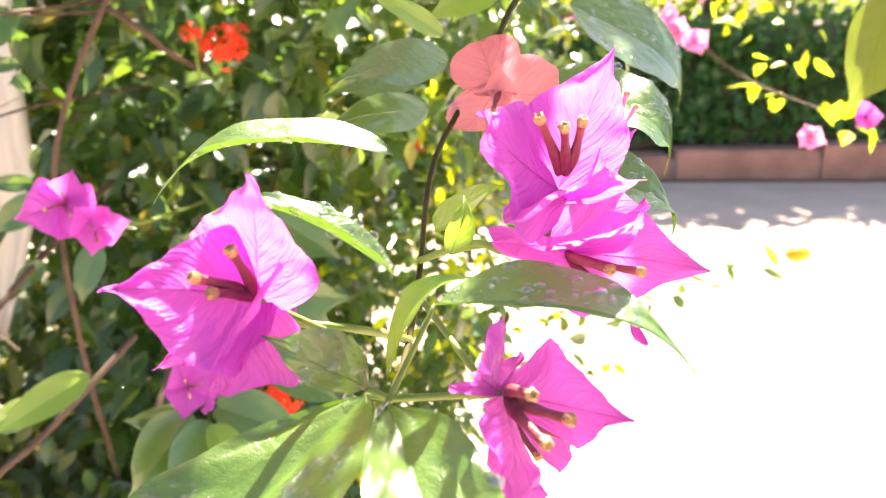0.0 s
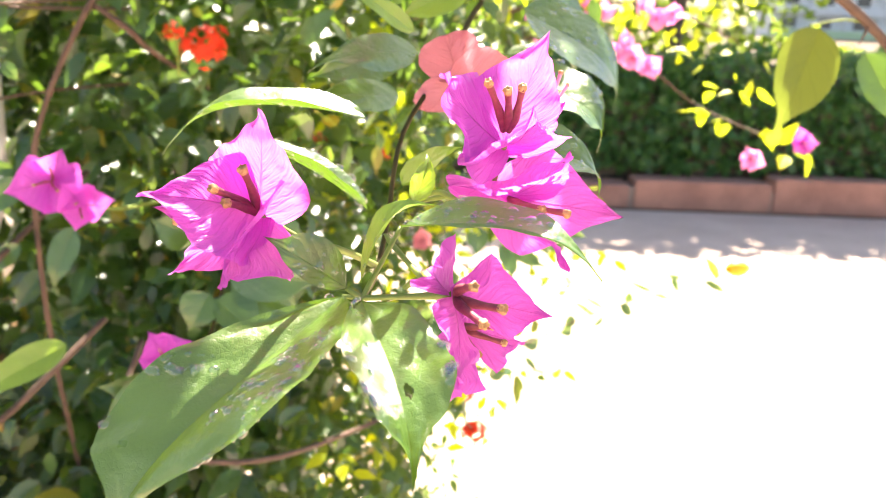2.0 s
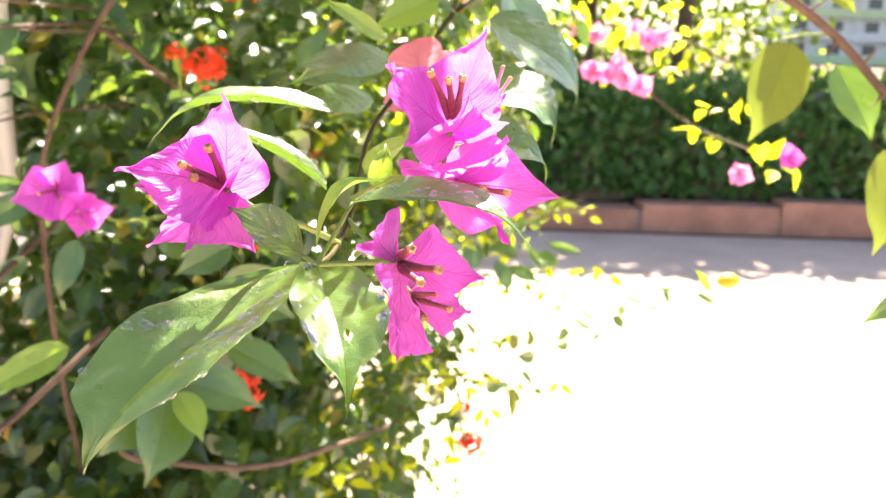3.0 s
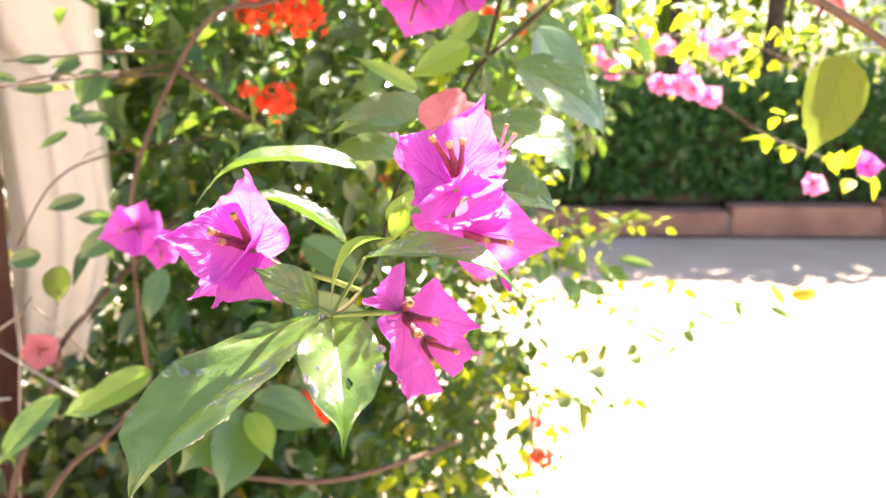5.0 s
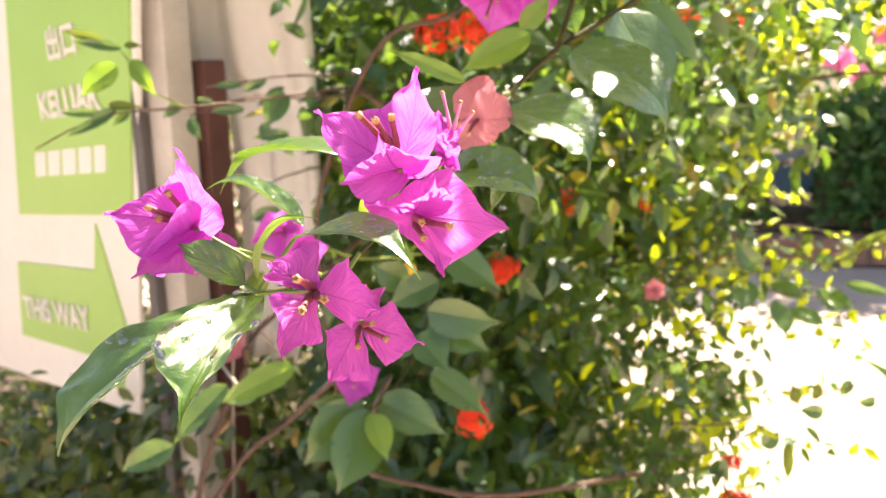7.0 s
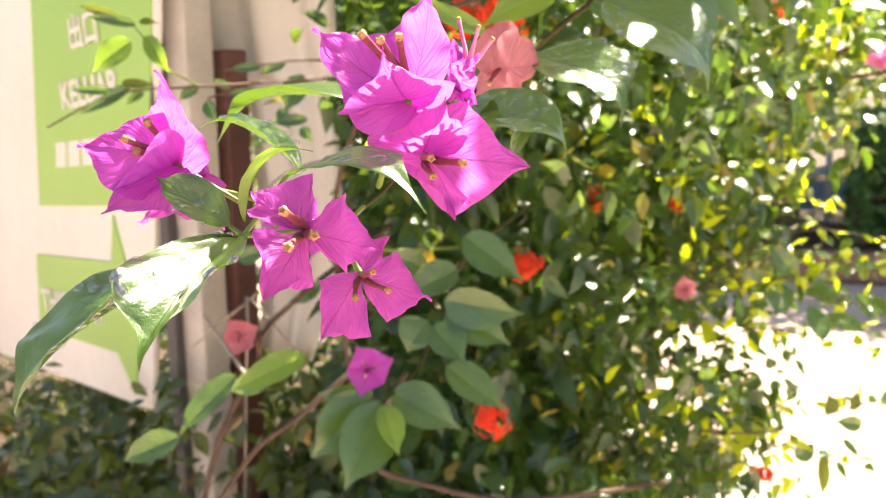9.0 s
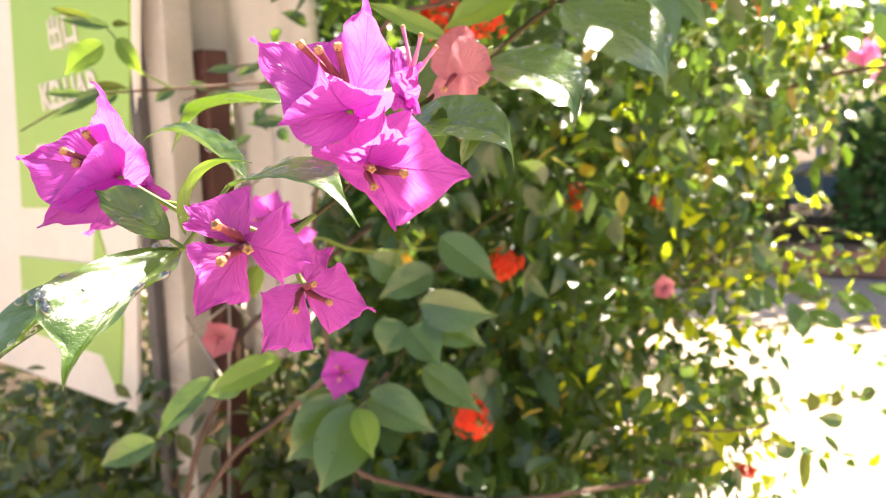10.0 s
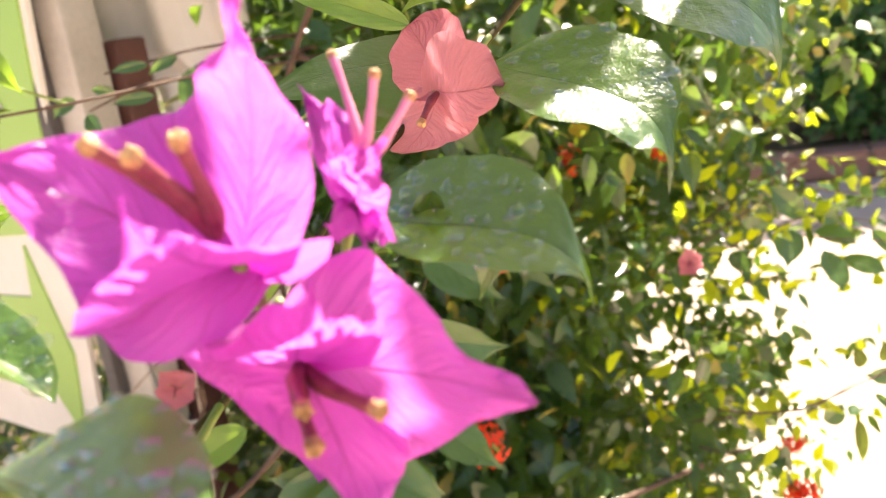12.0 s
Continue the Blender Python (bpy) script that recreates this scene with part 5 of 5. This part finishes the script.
leaf(yellow_twig, (0.3347, 0.5786, 1.2338), (0.3560, 0.5735, 1.2171), (0.3472, 0.5761, 1.2332), (0.3383, 0.5739, 1.2225), M_LEAF_YELLOW, seed=86)

# ---- shoots at the edge of the bush ----
shoots = thing("trailing_shoots", (0.09, 0.75, 0.83), "thin trailing shoots with small leaves and a yellow bud", "shoot")
for pts in ([(0.02, 0.80, 0.80), (0.0889, 0.7466, 0.8310), (0.1816, 0.7905, 0.8572), (0.2579, 0.8210, 0.8760), (0.3512, 0.8331, 0.8992), (0.3911, 0.8403, 0.9169)],
            [(0.0, 1.05, 0.82), (0.0404, 1.0260, 0.8459), (0.1330, 1.0748, 0.9018), (0.2362, 1.2282, 0.9197), (0.2992, 1.2554, 0.9331)],
            [(0.0, 0.8, 0.76), (0.0471, 0.7901, 0.7672), (0.1361, 0.8830, 0.7846), (0.2160, 0.9672, 0.7798), (0.2969, 1.0513, 0.7734)]):
    tube("stem", pts, [0.0012] + [0.0009] * (len(pts) - 2) + [0.0006], M_TWIG, shoots)
lathe("bud", [(0, 0.002), (0.006, 0.008), (0.014, 0.010), (0.022, 0.008), (0.028, 0.003)], M_YELLOW, shoots, (0.380, 0.8405, 0.9160), (0.41, 0.840, 0.9185), 12, "yellow flower bud")
leaf(shoots, (0.3712, 0.8361, 0.9057), (0.3506, 0.8413, 0.9317), (0.3587, 0.8354, 0.9125), (0.3682, 0.8378, 0.9195), M_LEAF_YOUNG, seed=87)
leaf(shoots, (0.3545, 0.8342, 0.9024), (0.3816, 0.8324, 0.8882), (0.3671, 0.8335, 0.9013), (0.3627, 0.8312, 0.8933), M_LEAF, seed=88)
leaf(shoots, (0.3243, 0.8329, 0.9056), (0.3041, 0.8324, 0.9088), (0.3162, 0.8311, 0.9038), (0.3172, 0.8328, 0.9102), M_LEAF, seed=89)
leaf(shoots, (0.3142, 0.8323, 0.9055), (0.3213, 0.8286, 0.8893), (0.3213, 0.8305, 0.9014), (0.3127, 0.8290, 0.8979), M_LEAF, seed=90)
leaf(shoots, (0.2911, 0.8266, 0.8892), (0.2560, 0.8276, 0.9027), (0.2768, 0.8255, 0.8918), (0.2789, 0.8270, 0.8972), M_LEAF, seed=91)
leaf(shoots, (0.2912, 0.8261, 0.8872), (0.3201, 0.8261, 0.8795), (0.3028, 0.8261, 0.8866), (0.3016, 0.8249, 0.8822), M_LEAF, seed=92)
leaf(shoots, (0.2612, 0.8216, 0.8773), (0.2630, 0.8250, 0.8904), (0.2560, 0.8212, 0.8835), (0.2680, 0.8216, 0.8818), M_LEAF, seed=93)
leaf(shoots, (0.2545, 0.8208, 0.8760), (0.2663, 0.8175, 0.8598), (0.2646, 0.8192, 0.8739), (0.2536, 0.8166, 0.8666), M_LEAF, seed=94)
leaf(shoots, (0.2346, 0.8178, 0.8694), (0.2027, 0.8199, 0.8863), (0.2213, 0.8173, 0.8737), (0.2238, 0.8186, 0.8783), M_LEAF, seed=95)
leaf(shoots, (0.1979, 0.8133, 0.8615), (0.1862, 0.8083, 0.8445), (0.1991, 0.8092, 0.8518), (0.1879, 0.8103, 0.8591), M_LEAF, seed=96)
leaf(shoots, (0.1673, 0.9602, 0.9184), (0.1911, 0.9615, 0.8862), (0.1837, 0.9624, 0.9117), (0.1706, 0.9550, 0.9017), M_LEAF, seed=97)
leaf(shoots, (0.1979, 0.9938, 0.9182), (0.2514, 1.0102, 0.9018), (0.2204, 1.0006, 0.9197), (0.2174, 0.9959, 0.9051), M_LEAF, seed=98)
leaf(shoots, (0.1859, 1.1996, 0.8809), (0.1766, 1.2062, 0.9227), (0.1747, 1.1964, 0.8960), (0.1917, 1.2036, 0.8987), M_LEAF_YELLOW, seed=99)
leaf(shoots, (0.1973, 1.2078, 0.8969), (0.2439, 1.2326, 0.9259), (0.2109, 1.2152, 0.9164), (0.2208, 1.2151, 0.9005), M_LEAF_YELLOW, seed=100)
leaf(shoots, (0.2206, 1.2204, 0.9122), (0.2673, 1.2446, 0.9388), (0.2348, 1.2278, 0.9301), (0.2433, 1.2275, 0.9155), M_LEAF_YELLOW, seed=101)
leaf(shoots, (0.2438, 1.2330, 0.9276), (0.2918, 1.2491, 0.9186), (0.2636, 1.2394, 0.9328), (0.2620, 1.2349, 0.9165), M_LEAF_YELLOW, seed=102)
leaf(shoots, (0.2055, 1.2089, 0.8882), (0.2207, 1.2195, 0.9081), (0.2045, 1.2092, 0.9029), (0.2199, 1.2119, 0.8898), M_LEAF_YELLOW, seed=103)
leaf(shoots, (0.1047, 0.9627, 0.9366), (0.0702, 0.9592, 0.9761), (0.0833, 0.9524, 0.9436), (0.1023, 0.9639, 0.9611), M_LEAF, seed=104)
leaf(shoots, (0.1381, 0.9734, 0.9280), (0.1112, 0.9660, 0.9397), (0.1256, 0.9646, 0.9235), (0.1319, 0.9717, 0.9425), M_LEAF, seed=105)
leaf(shoots, (0.1390, 0.8277, 0.7781), (0.1387, 0.8175, 0.7367), (0.1461, 0.8246, 0.7621), (0.1329, 0.8199, 0.7634), M_LEAF_YELLOW, seed=106)
leaf(shoots, (0.1769, 0.8993, 0.7878), (0.1484, 0.8899, 0.7938), (0.1658, 0.8907, 0.7810), (0.1680, 0.8962, 0.8003), M_LEAF, seed=107)
leaf(shoots, (0.1121, 0.8663, 0.7531), (0.1303, 0.8774, 0.7705), (0.1124, 0.8671, 0.7689), (0.1276, 0.8687, 0.7519), M_LEAF, seed=108)
leaf(shoots, (0.2359, 0.9745, 0.7788), (0.2128, 0.9651, 0.7765), (0.2291, 0.9678, 0.7708), (0.2265, 0.9705, 0.7859), M_LEAF, seed=109)
leaf(shoots, (0.2684, 0.9906, 0.7944), (0.2278, 0.9815, 0.8204), (0.2515, 0.9846, 0.8010), (0.2552, 0.9878, 0.8080), M_LEAF, seed=110)
leaf(shoots, (0.2970, 1.0504, 0.7697), (0.2767, 1.0394, 0.7563), (0.2926, 1.0451, 0.7606), (0.2869, 1.0450, 0.7693), M_LEAF, seed=111)
leaf(shoots, (0.1585, 0.8889, 0.7737), (0.1749, 0.8902, 0.7533), (0.1684, 0.8903, 0.7690), (0.1619, 0.8864, 0.7634), M_LEAF, seed=112)
leaf(shoots, (0.1482, 0.8914, 0.8003), (0.1411, 0.8944, 0.8235), (0.1390, 0.8875, 0.8078), (0.1533, 0.8939, 0.8114), M_LEAF_YELLOW, seed=113)
leaf(shoots, (0.1669, 0.8991, 0.8027), (0.1693, 0.9056, 0.8254), (0.1621, 0.8980, 0.8129), (0.1747, 0.9021, 0.8104), M_LEAF_YELLOW, seed=114)
leaf(shoots, (0.0789, 1.0255, 0.7835), (0.0833, 1.0217, 0.7606), (0.0876, 1.0251, 0.7759), (0.0748, 1.0198, 0.7743), M_LEAF, seed=115)
leaf(shoots, (0.0784, 1.0290, 0.7986), (0.0706, 1.0298, 0.8141), (0.0685, 1.0234, 0.8014), (0.0839, 1.0310, 0.8087), M_LEAF, seed=116)
leaf(shoots, (0.1086, 1.0328, 0.7669), (0.0896, 1.0313, 0.7905), (0.0980, 1.0288, 0.7729), (0.1056, 1.0332, 0.7794), M_LEAF, seed=117)

tube("stem", [(-0.0055, 1.0376, 0.9189), (0.0690, 0.9829, 0.9235), (0.1162, 0.9471, 0.9178), (0.2081, 0.9529, 0.9063)], [0.0014, 0.0011, 0.0009, 0.0006], M_TWIG, shoots)
leaf(shoots, (0.0927, 0.9287, 0.9336), (0.0863, 0.8961, 0.9028), (0.0753, 0.9104, 0.9281), (0.1062, 0.9181, 0.9193), M_LEAF, seed=130)
leaf(shoots, (0.1134, 0.9578, 0.9212), (0.1550, 0.9507, 0.9052), (0.1386, 0.9615, 0.9259), (0.1302, 0.9492, 0.9087), M_LEAF, seed=131)
leaf(shoots, (0.1214, 0.9150, 0.9145), (0.1351, 0.8902, 0.8775), (0.1171, 0.9007, 0.9002), (0.1427, 0.9077, 0.8990), M_LEAF, seed=132)
leaf(shoots, (0.1381, 0.9308, 0.9011), (0.1776, 0.9224, 0.8836), (0.1622, 0.9329, 0.9013), (0.1513, 0.9199, 0.8863), M_LEAF, seed=133)
leaf(shoots, (0.0728, 0.9629, 0.9268), (0.0423, 0.9309, 0.9461), (0.0615, 0.9527, 0.9436), (0.0561, 0.9423, 0.9293), M_LEAF, seed=134)
leaf(shoots, (0.1783, 0.9419, 0.9178), (0.2058, 0.9289, 0.9042), (0.1937, 0.9406, 0.9204), (0.1854, 0.9283, 0.9036), M_LEAF, seed=135)

# thin sprays that reach out of the bush over the road
spray_green, spray_lime = [], []
for k in range(11):
    a = V(rng.uniform(-0.06, 0.02), rng.uniform(0.82, 1.15), rng.uniform(0.70, 0.93))
    e = a + V(rng.uniform(0.16, 0.34), rng.uniform(-0.02, 0.16), rng.uniform(-0.05, 0.06))
    m = a.lerp(e, 0.5) + V(0, rng.uniform(-0.02, 0.02), rng.uniform(0.0, 0.035))
    tube("stem", [a, m, e], [0.0011, 0.0009, 0.0005], M_TWIG, shoots)
    steps = 15
    for q in range(steps):
        t = (q + rng.random()) / steps
        p = a.lerp(m, t * 2) if t < 0.5 else m.lerp(e, t * 2 - 1)
        for _ in range(2):
            d = (rand_dir() * 0.8 + V(0.4, -0.1, 0.0)).normalized()
            row = (p + rand_dir() * rng.uniform(0.0, 0.016), d, (rand_dir() * 0.6 + V(0.05, -0.3, 0.9)).normalized(), rng.uniform(0.014, 0.028), rng.uniform(0.008, 0.014))
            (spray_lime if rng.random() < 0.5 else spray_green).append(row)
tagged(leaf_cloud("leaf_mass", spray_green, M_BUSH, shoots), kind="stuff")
tagged(leaf_cloud("leaf_mass", spray_lime, M_LIME_LIT_LEAF, shoots), kind="stuff")


# ---- bare twigs ----
def twig(points, r, label, material=M_TWIG):
    th = thing("bare_twig", points[0], label, "twig")
    tube("stem", points, [r] * len(points), material, th)


twig([(-0.33, 0.80, 1.02), (-0.3616, 0.5922, 0.9502), (-0.3756, 0.5760, 0.9069), (-0.3905, 0.5338, 0.8503), (-0.4034, 0.5136, 0.7864), (-0.411, 0.508, 0.72), (-0.416, 0.505, 0.5), (-0.46, 0.53, 0.09)], 0.0030, "bare brown twig rising from the planting bed")
twig([(-0.26, 0.62, 0.92), (-0.3083, 0.5442, 0.8712), (-0.3409, 0.5227, 0.8448), (-0.3706, 0.4985, 0.8000), (-0.398, 0.477, 0.765), (-0.43, 0.47, 0.65), (-0.45, 0.50, 0.4), (-0.47, 0.53, 0.09)], 0.0027, "slanting light brown twig beside the post")
twig([(-0.23, 0.62, 0.90), (-0.2296, 0.5430, 0.8465), (-0.1828, 0.5596, 0.8187), (-0.1063, 0.6132, 0.7910), (0.0, 0.80, 0.74)], 0.0026, "brown branch curving under the bush")
twig([(-0.1827, 0.9, 1.30), (-0.1827, 0.7098, 1.2499), (-0.2351, 0.6864, 1.2360), (-0.2798, 0.6770, 1.1768), (-0.3245, 0.6690, 1.0784), (-0.335, 0.67, 1.0), (-0.34, 0.69, 0.85), (-0.345, 0.75, 0.6), (-0.34, 0.80, 0.09)], 0.0026, "curving brown branch in front of dark leaves")
twig([(-0.2746, 0.6810, 1.1850), (-0.2468, 0.6865, 1.1639), (-0.2369, 0.7184, 1.1441), (-0.22, 0.85, 1.10)], 0.0026, "thin brown side branch")
twig([(-0.2528, 0.4225, 0.9529), (-0.5900, 0.7380, 0.8990)], 0.0016, "pale dry stick leaning on the post", M_DRY)


twig([(-0.5504, 0.6600, 0.8755), (-0.5026, 0.6550, 0.9089), (-0.4536, 0.6500, 0.9406), (-0.4691, 0.7000, 0.9437)], 0.0014, "pale dry stick among the leaves by the post", M_DRY)
twig([(-0.4282, 0.6400, 0.9545), (-0.4008, 0.6400, 0.9279), (-0.3843, 0.6600, 0.8868)], 0.0013, "pale dry stick among the leaves by the post", M_DRY)
twig([(-0.5015, 0.7200, 0.9333), (-0.4891, 0.7000, 0.8865), (-0.4994, 0.7000, 0.8208), (-0.5877, 0.7300, 0.3270)], 0.0016, "upright dry stem beside the brown post", M_DRY)
tie = thing("tie_wire", (-0.6365, 0.7050, 0.7677), "dark wire tied round the sign post below the board", "wire")
tube("wire", [(-0.6472, 0.7120, 0.7675), (-0.6186, 0.7050, 0.7701), (-0.5755, 0.7100, 0.7915), (-0.5680, 0.7450, 0.7934), (-0.6090, 0.8000, 0.7802)], [0.0022] * 5, M_DARK, tie)
tube("wire", [(-0.6364, 0.7120, 0.8145), (-0.5774, 0.7150, 0.8108), (-0.5303, 0.7300, 0.8109)], [0.0018] * 3, M_POST, tie, "pale cord")


# ---- orange ixora heads ----
def ixora(at, size, seed):
    r = random.Random(seed)
    at = Vector(at)
    places = []
    for k in range(46):
        d = rand_dir()
        d.y = -abs(d.y)
        d.z = d.z * 0.8 + 0.15
        c = at + d.normalized() * size * r.uniform(0.25, 0.68)
        f = d.normalized()
        x = f.orthogonal().normalized()
        y = f.cross(x)
        a0 = r.uniform(0, 1.5)
        for q in range(4):
            a = a0 + q * math.pi / 2
            places.append((c, x * math.cos(a) + y * math.sin(a) + f * 0.2, f, size * 0.21, size * 0.105))
    ob = leaf_cloud("flower_umbel", places, M_IXORA, bush, "orange red ixora flowers")
    tube("flower_stalk", [at + V(0, 0.005, -0.005), at + V(-0.004, 0.02, -0.015), at + V(-0.012, 0.05, -0.04)], [0.0012, 0.0012, 0.0014], M_STEM, bush)
    return ob


for k, (at, size) in enumerate([((-0.182, 0.692, 1.153), 0.046), ((-0.165, 0.755, 1.236), 0.056), ((-0.212, 0.755, 1.236), 0.052), ((-0.136, 0.613, 0.868), 0.044), ((-0.146, 0.735, 0.984), 0.042),
                               ((-0.108, 0.86, 1.038), 0.036), ((0.0688, 1.02, 1.2395), 0.046), ((0.0904, 0.7952, 0.7205), 0.04), ((0.0812, 0.8509, 0.7383), 0.03),
                               ((-0.148, 0.66, 1.0088), 0.022), ((-0.20, 0.66, 1.165), 0.02), ((0.02, 0.95, 1.24), 0.03), ((-0.03, 0.95, 1.02), 0.02)]):
    ixora(at, size * 0.74, k)
open_flower(bush, (0.0175, 0.72, 0.9732), 0.013, (0, -1, 0.2), M_SALMON, seed=12)
open_flower(bush, (-0.3704, 0.55, 0.9452), 0.022, (0.6, -0.75, 0.2), M_SALMON, seed=13, spin=0.6, cup=0.15)
lathe("bud", [(0, 0.002), (0.004, 0.006), (0.010, 0.007), (0.016, 0.003)], M_YELLOW, bush, (-0.1809, 0.5820, 1.028), (-0.18, 0.580, 1.01), 10, "yellow bud")

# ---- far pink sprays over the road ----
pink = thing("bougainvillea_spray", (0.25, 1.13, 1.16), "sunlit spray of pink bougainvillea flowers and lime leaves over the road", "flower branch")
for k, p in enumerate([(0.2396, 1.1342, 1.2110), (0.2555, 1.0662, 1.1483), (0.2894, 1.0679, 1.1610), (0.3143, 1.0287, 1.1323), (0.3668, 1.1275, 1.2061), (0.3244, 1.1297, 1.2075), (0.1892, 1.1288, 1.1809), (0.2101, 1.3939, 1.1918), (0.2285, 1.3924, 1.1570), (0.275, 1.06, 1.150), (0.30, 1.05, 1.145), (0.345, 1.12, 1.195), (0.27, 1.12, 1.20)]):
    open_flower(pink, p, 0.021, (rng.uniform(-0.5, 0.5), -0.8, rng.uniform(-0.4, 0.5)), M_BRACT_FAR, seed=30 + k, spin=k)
pts = [(0.0, 1.25, 1.10), (0.12, 1.16, 1.15), (0.22, 1.10, 1.165), (0.31, 1.06, 1.14), (0.39, 1.03, 1.085), (0.45, 0.90, 1.06)]
tube("stem", pts, [0.004, 0.003, 0.0025, 0.002, 0.0015, 0.001], M_TWIG, pink)
tube("stem", [(0.0, 1.3, 1.15), (0.2, 1.2, 1.21), (0.36, 1.14, 1.21), (0.46, 1.1, 1.17)], [0.004, 0.003, 0.002, 0.001], M_TWIG, pink)
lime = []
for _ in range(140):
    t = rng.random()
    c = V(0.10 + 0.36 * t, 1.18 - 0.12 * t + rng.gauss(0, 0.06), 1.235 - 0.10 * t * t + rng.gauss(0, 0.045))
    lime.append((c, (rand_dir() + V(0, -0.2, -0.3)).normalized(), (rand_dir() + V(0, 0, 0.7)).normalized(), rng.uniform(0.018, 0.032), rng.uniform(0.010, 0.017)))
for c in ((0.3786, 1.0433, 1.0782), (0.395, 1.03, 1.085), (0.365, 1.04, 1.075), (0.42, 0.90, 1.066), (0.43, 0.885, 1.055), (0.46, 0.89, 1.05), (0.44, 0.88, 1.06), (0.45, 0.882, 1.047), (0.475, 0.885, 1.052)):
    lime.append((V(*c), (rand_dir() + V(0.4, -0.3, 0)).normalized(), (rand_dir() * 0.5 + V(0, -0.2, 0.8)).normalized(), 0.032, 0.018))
tagged(leaf_cloud("leaf_mass", lime, M_LIME_LIT_LEAF, pink), kind="stuff")
open_flower(pink, (0.464, 0.8814, 1.0622), 0.022, (0.2, -0.8, 0.4), M_BRACT, seed=51)
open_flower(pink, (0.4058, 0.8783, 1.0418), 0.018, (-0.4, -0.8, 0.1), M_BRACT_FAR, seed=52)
